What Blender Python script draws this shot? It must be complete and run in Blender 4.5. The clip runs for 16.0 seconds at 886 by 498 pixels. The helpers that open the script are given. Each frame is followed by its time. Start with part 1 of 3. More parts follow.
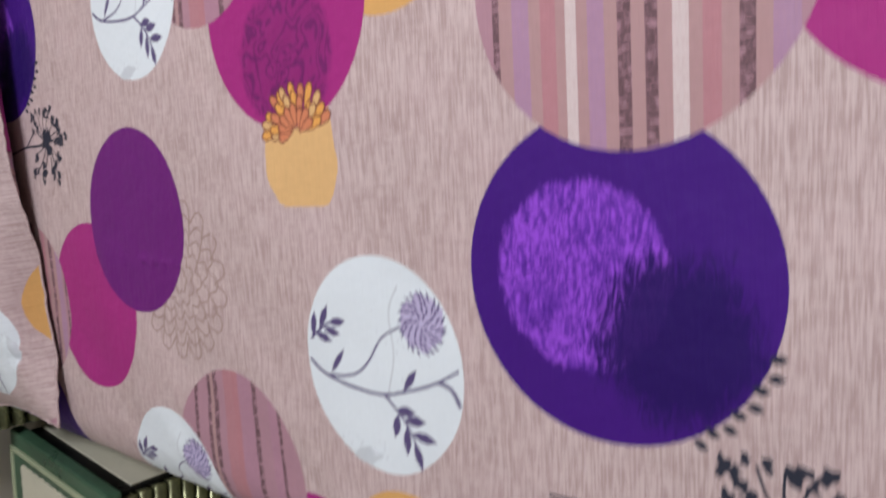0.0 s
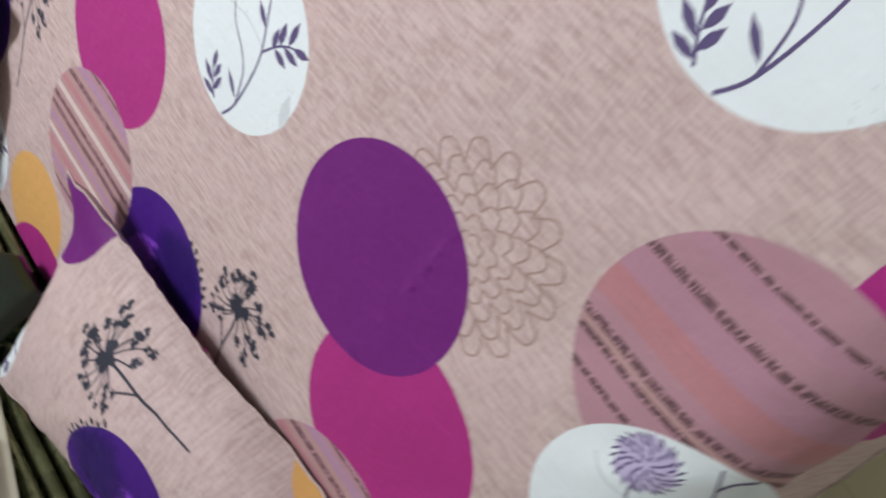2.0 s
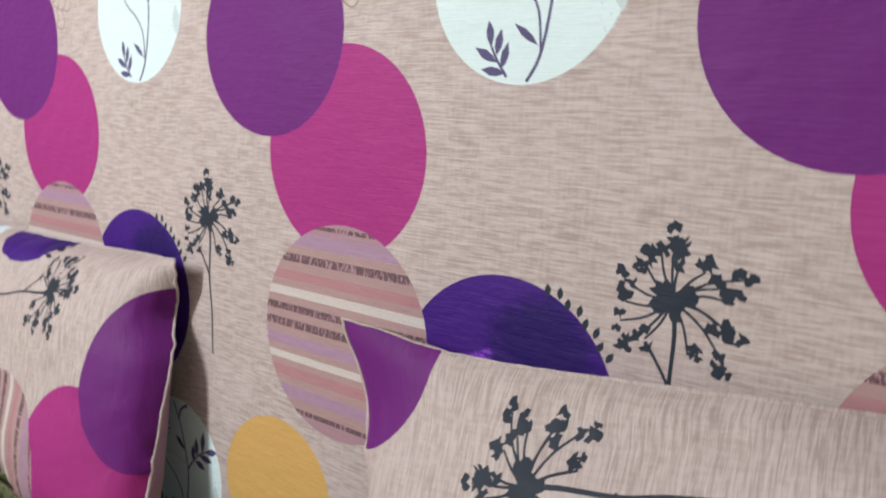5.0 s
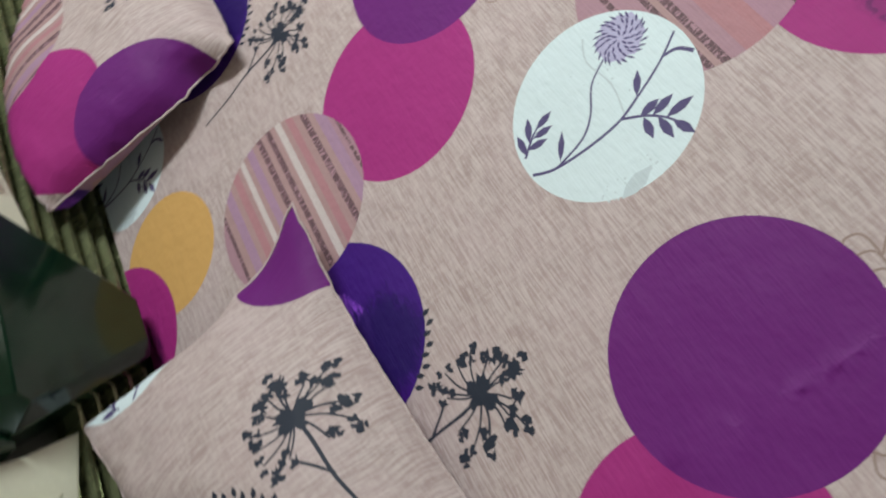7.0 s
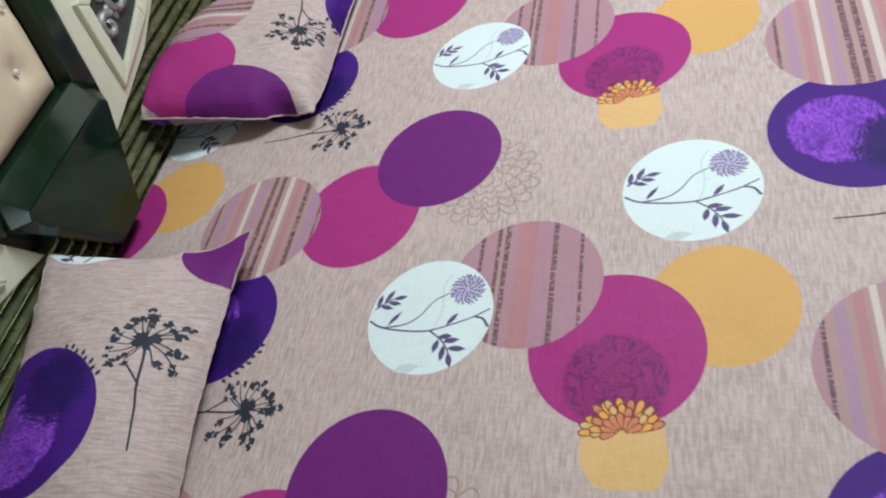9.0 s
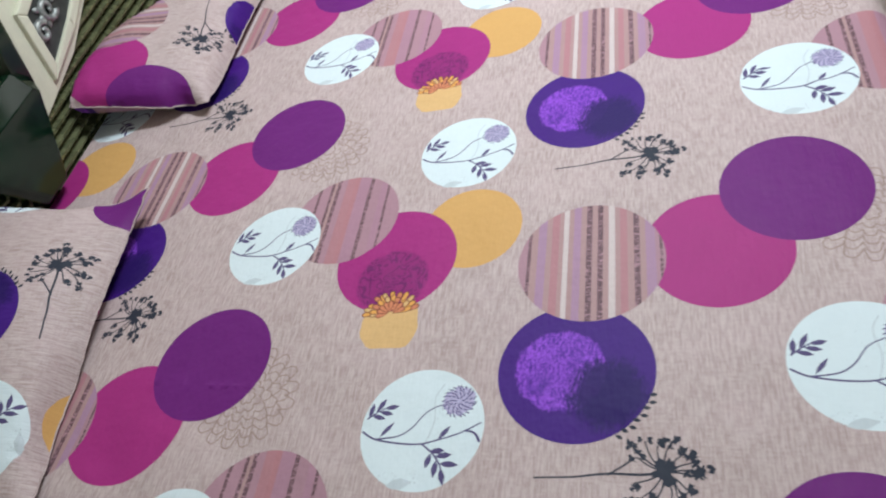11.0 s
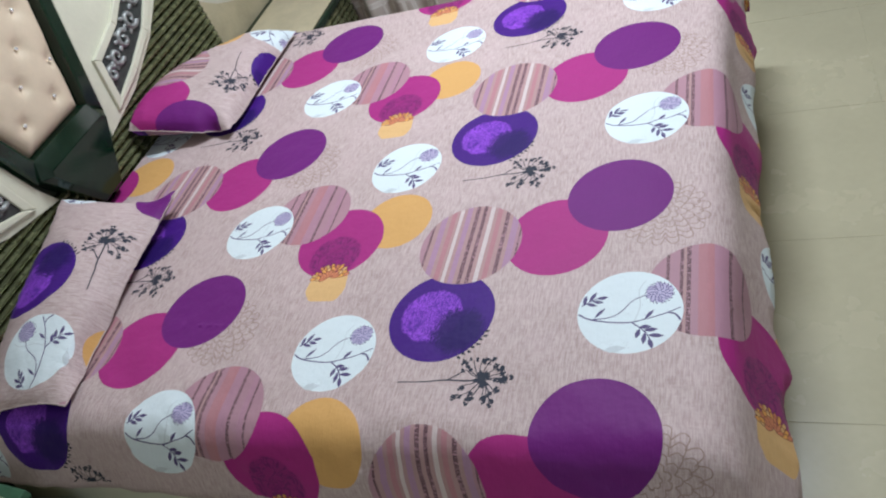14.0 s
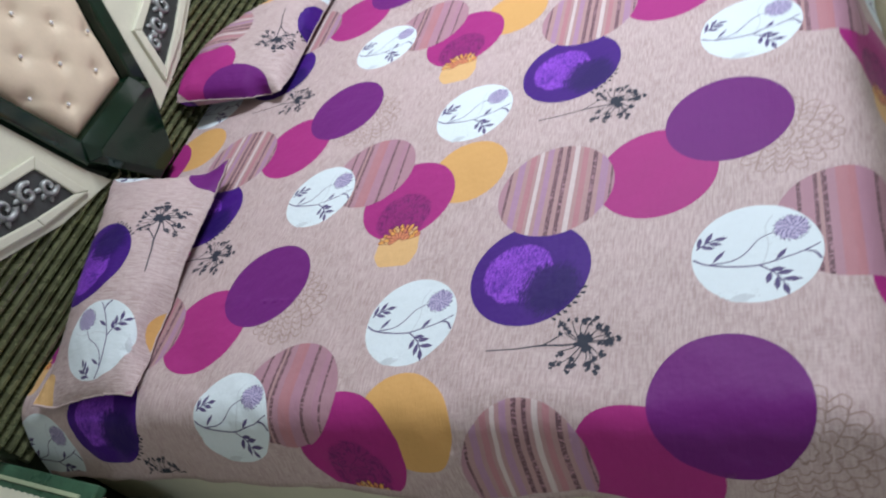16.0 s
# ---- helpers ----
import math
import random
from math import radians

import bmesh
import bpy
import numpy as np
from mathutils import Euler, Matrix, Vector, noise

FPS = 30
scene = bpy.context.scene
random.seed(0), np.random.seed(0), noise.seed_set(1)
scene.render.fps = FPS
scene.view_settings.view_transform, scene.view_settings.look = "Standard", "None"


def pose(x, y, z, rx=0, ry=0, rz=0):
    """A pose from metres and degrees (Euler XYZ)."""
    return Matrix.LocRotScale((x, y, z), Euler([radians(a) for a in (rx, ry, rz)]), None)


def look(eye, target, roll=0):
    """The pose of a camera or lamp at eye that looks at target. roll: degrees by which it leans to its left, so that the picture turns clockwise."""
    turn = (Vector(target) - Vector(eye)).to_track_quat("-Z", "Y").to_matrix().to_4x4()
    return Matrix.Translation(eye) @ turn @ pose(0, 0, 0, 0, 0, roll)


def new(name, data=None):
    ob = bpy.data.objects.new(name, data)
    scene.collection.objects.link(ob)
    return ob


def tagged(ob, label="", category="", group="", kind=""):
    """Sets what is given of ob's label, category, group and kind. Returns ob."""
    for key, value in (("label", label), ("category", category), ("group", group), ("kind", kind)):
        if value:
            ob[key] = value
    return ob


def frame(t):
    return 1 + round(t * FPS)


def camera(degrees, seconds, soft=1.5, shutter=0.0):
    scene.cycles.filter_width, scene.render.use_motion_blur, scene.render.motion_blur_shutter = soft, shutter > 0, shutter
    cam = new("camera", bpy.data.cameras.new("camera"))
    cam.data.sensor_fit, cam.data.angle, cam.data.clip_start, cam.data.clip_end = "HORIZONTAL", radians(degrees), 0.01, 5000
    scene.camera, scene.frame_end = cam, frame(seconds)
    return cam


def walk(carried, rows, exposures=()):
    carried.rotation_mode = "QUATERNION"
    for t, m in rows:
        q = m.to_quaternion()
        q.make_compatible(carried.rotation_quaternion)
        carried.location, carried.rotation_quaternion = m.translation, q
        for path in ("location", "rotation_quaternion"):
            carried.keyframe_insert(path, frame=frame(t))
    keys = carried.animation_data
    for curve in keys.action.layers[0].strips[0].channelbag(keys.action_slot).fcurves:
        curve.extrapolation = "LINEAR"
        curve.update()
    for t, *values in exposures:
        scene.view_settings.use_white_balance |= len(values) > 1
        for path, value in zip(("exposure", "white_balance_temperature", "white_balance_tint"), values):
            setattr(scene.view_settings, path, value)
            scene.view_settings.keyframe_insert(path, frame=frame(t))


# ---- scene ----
from mathutils import geometry

cam = camera(61.70, 16.0, soft=2.1, shutter=0.4)
PATH = [
    (0, 1.6475, -0.4818, 1.0085, -8.82, 39.88, -3.77),
    (0.5, 1.6439, -0.6580, 1.0253, -12.96, 39.44, -11.87),
    (1, 1.5113, -0.7555, 0.9962, -10.85, 36.15, -20.92),
    (1.5, 1.3572, -0.7820, 1.0159, -14.99, 39.14, -35.82),
    (2, 1.1854, -0.8075, 1.0274, -14.78, 40.31, -50.32),
    (2.5, 0.9857, -0.7907, 1.0522, -17.49, 41.49, -63.78),
    (3, 0.7875, -0.7071, 1.0653, -21.30, 39.83, -78.79),
    (3.5, 0.6599, -0.6657, 1.0787, -13.62, 36.56, -82.39),
    (4, 0.5560, -0.6487, 1.1014, -11.73, 36.18, -95.67),
    (4.2, 0.5229, -0.6458, 1.1069, -11.17, 37.08, -99.34),
    (6.3, 0.7322, -0.5811, 1.1719, 5.92, 33.19, -48.80),
    (6.5, 0.7422, -0.5963, 1.1689, 8.80, 33.49, -44.91),
    (7, 0.7718, -0.6765, 1.2081, 14.82, 33.46, -32.31),
    (7.5, 0.8062, -0.7750, 1.2513, 28.05, 29.89, -11.76),
    (8, 0.8969, -0.7929, 1.3400, 32.43, 20.49, -0.68),
    (8.5, 1.0481, -0.8026, 1.4027, 38.18, 18.33, 8.37),
    (9, 1.1777, -0.8463, 1.4482, 39.04, 18.29, 9.68),
    (9.5, 1.2443, -0.9567, 1.4866, 39.32, 15.86, 9.21),
    (10, 1.3392, -1.0822, 1.5019, 39.87, 15.63, 7.85),
    (10.2, 1.3742, -1.1086, 1.5107, 40.06, 15.20, 8.13),
    (12.3, 1.8633, -1.3343, 1.6240, 41.92, 22.20, 9.48),
    (12.5, 1.8764, -1.3766, 1.6133, 42.26, 22.79, 9.68),
    (13, 1.8878, -1.4548, 1.6429, 44.77, 21.90, 11.24),
    (13.5, 1.9791, -1.5015, 1.6857, 46.02, 18.26, 13.69),
    (14, 2.0558, -1.5349, 1.7180, 46.06, 18.73, 14.11),
    (14.5, 2.0803, -1.5712, 1.7280, 48.26, 18.36, 15.90),
    (15, 2.0520, -1.5715, 1.7352, 47.33, 16.94, 15.01),
    (15.5, 1.9896, -1.5229, 1.6969, 46.40, 19.82, 16.15),
    (16, 1.9389, -1.4327, 1.5837, 43.47, 25.15, 14.71),
]
EXPOSURES = ((0.0, -0.14, 6500, 20), (0.5, -0.10, 6500, 21), (1.5, 0.0, 6500, 19), (3.0, 0.02, 6500, 3), (4.0, 0.04, 6500, 3), (6.5, -0.17, 6450, 1), (7.0, -0.21, 6400, 1), (7.5, -0.14, 6400, 1), (9.0, -0.18, 6200, 2), (10.2, -0.14, 6150, 4), (12.5, -0.05, 6000, 9), (14.5, -0.04, 5950, 10), (16.0, -0.02, 5950, 12))
walk(cam, [(t, pose(x, y, z, rx, ry, rz)) for t, x, y, z, rx, ry, rz in PATH], EXPOSURES)

# ---- light: a tube lamp under the ceiling, and an added soft fill behind the camera ----
world = bpy.data.worlds.new("room_air")
scene.world = world
world.use_nodes = True
world.node_tree.nodes["Background"].inputs[0].default_value = (0.9, 0.95, 1.0, 1)
world.node_tree.nodes["Background"].inputs[1].default_value = 0.02


def area_lamp(name, eye, target, sx, sy, power, colour):
    d = bpy.data.lights.new(name, "AREA")
    d.shape, d.size, d.size_y, d.energy, d.color = "RECTANGLE", sx, sy, power, colour
    ob = new(name, d)
    ob.matrix_world = look(eye, target)
    return ob


area_lamp("ceiling_light", (1.50, 0.90, 2.72), (1.3, 0.2, 0.0), 1.1, 0.16, 74, (0.93, 0.975, 1.0))
# fill added to lift the near side; no doorway is built there
area_lamp("fill_light", (2.6, -3.3, 1.9), (1.2, 0.0, 0.5), 1.0, 1.6, 16, (0.84, 0.93, 1.0))

# ---- materials ----
def material(name):
    m = bpy.data.materials.new(name)
    m.use_nodes = True
    return m, m.node_tree, m.node_tree.nodes["Principled BSDF"]


def node(nt, kind, **inputs):
    n = nt.nodes.new(kind)
    for key, v in inputs.items():
        sock = n.inputs[int(key[1:])] if key[0] == "i" and key[1:].isdigit() else n.inputs[key]
        if isinstance(v, bpy.types.NodeSocket):
            nt.links.new(v, sock)
        else:
            sock.default_value = v
    return n


def calc(nt, op, a, b=0.0, c=0.0, clamp=False):
    n = node(nt, "ShaderNodeMath", i0=a, i1=b, i2=c)
    n.operation, n.use_clamp = op, clamp
    return n.outputs[0]


def blend(nt, fac, a, b):
    n = nt.nodes.new("ShaderNodeMix")
    n.data_type = "RGBA"
    for k, v in ((0, fac), (6, a), (7, b)):
        if isinstance(v, bpy.types.NodeSocket):
            nt.links.new(v, n.inputs[k])
        else:
            n.inputs[k].default_value = v if k == 0 else (*v, 1)
    return n.outputs[2]


def step(nt, v, lo, hi):
    n = node(nt, "ShaderNodeMapRange", i0=v, i1=lo, i2=hi, i3=0.0, i4=1.0)
    n.interpolation_type = "SMOOTHSTEP"
    return n.outputs[0]


def coords(nt, layer):
    n = nt.nodes.new("ShaderNodeUVMap")
    n.uv_map = layer
    return n.outputs[0]


def scaled(nt, v, s):
    n = node(nt, "ShaderNodeMapping", i0=v)
    n.inputs["Scale"].default_value = s
    return n.outputs[0]


def noise_at(nt, v, scale, detail=3.0, rough=0.55, distort=0.0):
    n = node(nt, "ShaderNodeTexNoise", Vector=v, Scale=scale, Detail=detail, Roughness=rough, Distortion=distort)
    return n.outputs[0]


def cloth_finish(nt, bsdf, colour, slub=1.0):
    """Weave, fine creases and a faint satin sheen over a printed colour."""
    uv = coords(nt, "cloth")
    streak = noise_at(nt, scaled(nt, uv, (420, 26, 1)), 1.0, 2.0, 0.6)
    cross = noise_at(nt, scaled(nt, uv, (60, 300, 1)), 1.0, 2.0, 0.6)
    tone = calc(nt, "MULTIPLY_ADD", calc(nt, "ADD", streak, cross), 0.16 * slub, 1 - 0.16 * slub)
    rough_tone = noise_at(nt, uv, 5.0, 3.0)
    tone = calc(nt, "MULTIPLY", tone, calc(nt, "MULTIPLY_ADD", rough_tone, 0.12, 0.94))
    mul = nt.nodes.new("ShaderNodeMix")
    mul.data_type, mul.blend_type = "RGBA", "MULTIPLY"
    mul.inputs[0].default_value = 1.0
    nt.links.new(colour, mul.inputs[6])
    nt.links.new(tone, mul.inputs[7])
    nt.links.new(mul.outputs[2], bsdf.inputs["Base Color"])
    pucker = noise_at(nt, scaled(nt, uv, (90, 22, 1)), 1.0, 3.0, 0.6)
    soft = noise_at(nt, uv, 16.0, 3.0, 0.55)
    h = calc(nt, "ADD", calc(nt, "MULTIPLY", streak, 0.16), calc(nt, "ADD", calc(nt, "MULTIPLY", pucker, 0.35), calc(nt, "MULTIPLY", soft, 1.3)))
    bump = node(nt, "ShaderNodeBump", Height=h, Strength=0.45, Distance=0.006)
    nt.links.new(bump.outputs[0], bsdf.inputs["Normal"])
    bsdf.inputs["Roughness"].default_value = 0.58
    bsdf.inputs["Specular IOR Level"].default_value = 0.20
    bsdf.inputs["Sheen Weight"].default_value = 0.03
    bsdf.inputs["Sheen Roughness"].default_value = 0.4


def rgb(nt, c):
    n = nt.nodes.new("ShaderNodeRGB")
    n.outputs[0].default_value = (*c, 1)
    return n.outputs[0]


def plain_print(name, c, slub=0.6):
    m, nt, b = material(name)
    cloth_finish(nt, b, rgb(nt, c), slub)
    return m


def ground_print():
    m, nt, b = material("beige_slub_print")
    uv = coords(nt, "cloth")
    fine = noise_at(nt, scaled(nt, uv, (540, 24, 1)), 1.0, 3.0, 0.7)
    mid = noise_at(nt, scaled(nt, uv, (190, 40, 1)), 1.0, 3.0, 0.6)
    tick = noise_at(nt, scaled(nt, uv, (45, 260, 1)), 1.0, 2.0, 0.6)
    v = calc(nt, "ADD", calc(nt, "MULTIPLY", fine, 0.59), calc(nt, "ADD", calc(nt, "MULTIPLY", mid, 0.26), calc(nt, "MULTIPLY", tick, 0.15)))
    c = blend(nt, step(nt, v, 0.40, 0.59), (0.362, 0.266, 0.255), (0.522, 0.424, 0.413))
    warm = noise_at(nt, uv, 9.0, 2.0)
    c = blend(nt, step(nt, warm, 0.35, 0.75), c, blend(nt, 0.25, c, (0.56, 0.43, 0.44)))
    cloth_finish(nt, b, c, 0.7)
    return m


MAUVE, ROSE, BROWN, CREAM, LILAC, TAN = (0.36, 0.205, 0.25), (0.39, 0.182, 0.206), (0.105, 0.058, 0.068), (0.56, 0.48, 0.47), (0.35, 0.21, 0.315), (0.375, 0.235, 0.235)


def stripe_print(name, bands):
    """Vertical woven bands in mauve, rose, brown and cream across a disc."""
    m, nt, b = material(name)
    uv = coords(nt, "motif")
    sep = node(nt, "ShaderNodeSeparateXYZ", i0=uv)
    x, y = sep.outputs[0], sep.outputs[1]
    ramp = node(nt, "ShaderNodeValToRGB", i0=calc(nt, "MULTIPLY_ADD", x, 0.5, 0.5))
    ramp.color_ramp.interpolation = "CONSTANT"
    el = ramp.color_ramp.elements
    while len(el) > 1:
        el.remove(el[-1])
    el[0].position, el[0].color = 0.0, (*bands[0][1], 1)
    for p, col in bands[1:]:
        e = el.new(p)
        e.color = (*col, 1)
    mask = node(nt, "ShaderNodeValToRGB", i0=calc(nt, "MULTIPLY_ADD", x, 0.5, 0.5))
    mask.color_ramp.interpolation = "CONSTANT"
    em = mask.color_ramp.elements
    while len(em) > 1:
        em.remove(em[-1])
    for k, (p, col) in enumerate(bands):
        e = em[0] if k == 0 else em.new(p)
        e.color = (1, 1, 1, 1) if col == BROWN else (0, 0, 0, 1)
    dash = noise_at(nt, scaled(nt, uv, (9, 34, 1)), 1.0, 2.0, 0.7)
    speck = noise_at(nt, scaled(nt, uv, (60, 40, 1)), 1.0, 2.0, 0.7)
    c = blend(nt, calc(nt, "MULTIPLY", step(nt, dash, 0.53, 0.58), mask.outputs[0]), ramp.outputs[0], MAUVE)
    c = blend(nt, calc(nt, "MULTIPLY", step(nt, speck, 0.45, 0.65), 0.28), c, (0.42, 0.23, 0.26))
    cloth_finish(nt, b, c, 0.7)
    return m


def indigo_print():
    """Indigo with a violet, rippled bloom on one side and a navy cloud on the other."""
    m, nt, b = material("indigo_print")
    uv = coords(nt, "motif")
    sep = node(nt, "ShaderNodeSeparateXYZ", i0=uv)
    x, y = sep.outputs[0], sep.outputs[1]
    wob = noise_at(nt, uv, 5.0, 4.0, 0.7)

    def radius(cx, cy):
        dx, dy = calc(nt, "ADD", x, -cx), calc(nt, "ADD", y, -cy)
        return calc(nt, "SQRT", calc(nt, "ADD", calc(nt, "MULTIPLY", dx, dx), calc(nt, "MULTIPLY", dy, dy)))

    flow_edge = noise_at(nt, scaled(nt, uv, (16, 4, 1)), 1.0, 3.0, 0.7, 1.0)
    inner = step(nt, calc(nt, "ADD", radius(-0.18, 0.0), calc(nt, "MULTIPLY_ADD", wob, 0.10, calc(nt, "MULTIPLY", flow_edge, 0.14))), 0.72, 0.68)
    flow = noise_at(nt, scaled(nt, uv, (15, 3.6, 1)), 1.0, 5.0, 0.72, 2.2)
    curl = noise_at(nt, uv, 3.4, 4.0, 0.65, 0.8)
    cloud = step(nt, calc(nt, "ADD", radius(0.42, -0.34), calc(nt, "MULTIPLY_ADD", flow, 0.55, calc(nt, "MULTIPLY", curl, 0.25))), 0.97, 0.78)
    ripple = step(nt, flow, 0.44, 0.51)
    patch = step(nt, curl, 0.33, 0.50)
    violet = blend(nt, calc(nt, "MULTIPLY", calc(nt, "MULTIPLY_ADD", ripple, 0.68, 0.32), calc(nt, "MULTIPLY_ADD", patch, 0.55, 0.45)), (0.055, 0.009, 0.23), (0.26, 0.062, 0.58))
    web = noise_at(nt, scaled(nt, uv, (8.5, 6.0, 1)), 1.0, 3.0, 0.6, 1.6)
    vein = step(nt, calc(nt, "ABSOLUTE", calc(nt, "ADD", web, -0.5)), 0.035, 0.012)
    violet = blend(nt, calc(nt, "MULTIPLY", vein, 0.75), violet, (0.05, 0.008, 0.2))
    c = blend(nt, inner, (0.046, 0.006, 0.172), violet)
    c = blend(nt, calc(nt, "MULTIPLY", cloud, 0.95), c, (0.016, 0.003, 0.092))
    cloth_finish(nt, b, c, 0.5)
    return m


def magenta_rose_print():
    m, nt, b = material("magenta_rose_print")
    uv = coords(nt, "motif")
    sep = node(nt, "ShaderNodeSeparateXYZ", i0=uv)
    x, y = sep.outputs[0], sep.outputs[1]
    dx, dy = calc(nt, "ADD", x, -0.02), calc(nt, "ADD", y, 0.42)
    r = calc(nt, "SQRT", calc(nt, "ADD", calc(nt, "MULTIPLY", dx, dx), calc(nt, "MULTIPLY", dy, dy)))
    wob = noise_at(nt, uv, 4.0, 2.0, 0.6)
    inside = step(nt, calc(nt, "ADD", r, calc(nt, "MULTIPLY", wob, 0.16)), 0.70, 0.62)
    field = noise_at(nt, uv, 3.1, 1.0, 0.4, 1.1)
    contour = calc(nt, "SINE", calc(nt, "MULTIPLY", field, 46.0))
    vein = step(nt, contour, 0.1, 0.8)
    c = blend(nt, calc(nt, "MULTIPLY", inside, calc(nt, "MULTIPLY_ADD", vein, 0.45, 0.38)), (0.32, 0.021, 0.176), (0.112, 0.010, 0.097))
    cloth_finish(nt, b, c, 0.6)
    return m


BANDS_ROSE = [(0, MAUVE), (0.16, BROWN), (0.185, MAUVE), (0.27, BROWN), (0.30, TAN), (0.325, BROWN), (0.36, MAUVE), (0.42, ROSE), (0.50, (0.395, 0.176, 0.198)), (0.545, (0.365, 0.198, 0.262)), (0.66, BROWN), (0.695, MAUVE), (0.78, (0.365, 0.198, 0.262)), (0.84, BROWN), (0.865, MAUVE)]
BANDS_CREAM = [(0, MAUVE), (0.06, BROWN), (0.085, TAN), (0.13, LILAC), (0.19, TAN), (0.23, ROSE), (0.28, TAN), (0.31, CREAM), (0.345, TAN), (0.38, LILAC), (0.43, TAN), (0.47, BROWN), (0.51, TAN), (0.55, BROWN), (0.585, TAN), (0.625, CREAM), (0.665, TAN), (0.70, ROSE), (0.75, TAN), (0.79, BROWN), (0.83, TAN), (0.87, LILAC), (0.93, MAUVE), (0.96, BROWN), (0.98, MAUVE)]

PRINT = [
    ground_print(),
    plain_print("magenta_print", (0.33, 0.024, 0.180)),
    plain_print("purple_print", (0.132, 0.012, 0.158)),
    indigo_print(),
    plain_print("yellow_print", (0.58, 0.33, 0.112)),
    plain_print("white_print", (0.63, 0.70, 0.73), 0.35),
    stripe_print("rose_stripe_print", BANDS_ROSE),
    stripe_print("cream_stripe_print", BANDS_CREAM),
    plain_print("slate_ink_print", (0.022, 0.026, 0.042)),
    plain_print("violet_ink_print", (0.085, 0.065, 0.16)),
    plain_print("pale_lilac_print", (0.42, 0.38, 0.55)),
    plain_print("orange_print", (0.68, 0.33, 0.08)),
    plain_print("lace_line_print", (0.295, 0.207, 0.183)),
    magenta_rose_print(),
    plain_print("pale_yellow_print", (0.62, 0.39, 0.17), 1.2),
    plain_print("brown_ink_print", (0.16, 0.045, 0.03)),
    plain_print("grey_ink_print", (0.50, 0.55, 0.58)),
    plain_print("salmon_print", (0.56, 0.20, 0.10)),
]
GROUND, MAGENTA, PURPLE, INDIGO, YELLOW, WHITE, STRIPE_A, STRIPE_B, INK, VIOLET, LILAC_HEAD, ORANGE, LACE, ROSE_DISC, PALE_YELLOW, BROWN_INK, GREY_INK, SALMON = range(18)

# ---- the printed design: one repeat of 107 x 64 cm on a slanted lattice ----
STEP_A, STEP_B = Vector((0.0, 0.64)), Vector((1.065, 0.32))


def ring(c, r, n=56, wob=0.0, seed=0):
    out = []
    for i in range(n):
        a = 2 * math.pi * i / n
        k = r * (1 + wob * (noise.noise((math.cos(a) * 3 + seed, math.sin(a) * 3, seed * 1.7))))
        out.append(Vector((c[0] + k * math.cos(a), c[1] + k * math.sin(a))))
    return out


def ribbon(points, w0, w1):
    """A stroke that tapers from w0 to w1 along a smooth line through the points."""
    pts = [Vector(p) for p in points]
    line = []
    for i in range(len(pts) - 1):
        a, b = pts[max(i - 1, 0)], pts[i]
        c, d = pts[i + 1], pts[min(i + 2, len(pts) - 1)]
        for k in range(4):
            t = k / 4
            line.append(0.5 * (2 * b + (c - a) * t + (2 * a - 5 * b + 4 * c - d) * t * t + (3 * b - a - 3 * c + d) * t ** 3))
    line.append(pts[-1])
    left, right = [], []
    for i, p in enumerate(line):
        d = (line[min(i + 1, len(line) - 1)] - line[max(i - 1, 0)]).normalized()
        w = (w0 + (w1 - w0) * i / (len(line) - 1)) / 2
        nrm = Vector((-d.y, d.x)) * w
        left.append(p + nrm)
        right.append(p - nrm)
    return left + right[::-1]


def leaf(base, tip, w):
    base, tip = Vector(base), Vector(tip)
    d = tip - base
    nrm = Vector((-d.y, d.x)).normalized() * w / 2
    return [base, base + d * 0.3 - nrm * 0.85, base + d * 0.6 - nrm, tip, base + d * 0.6 + nrm, base + d * 0.3 + nrm * 0.85]


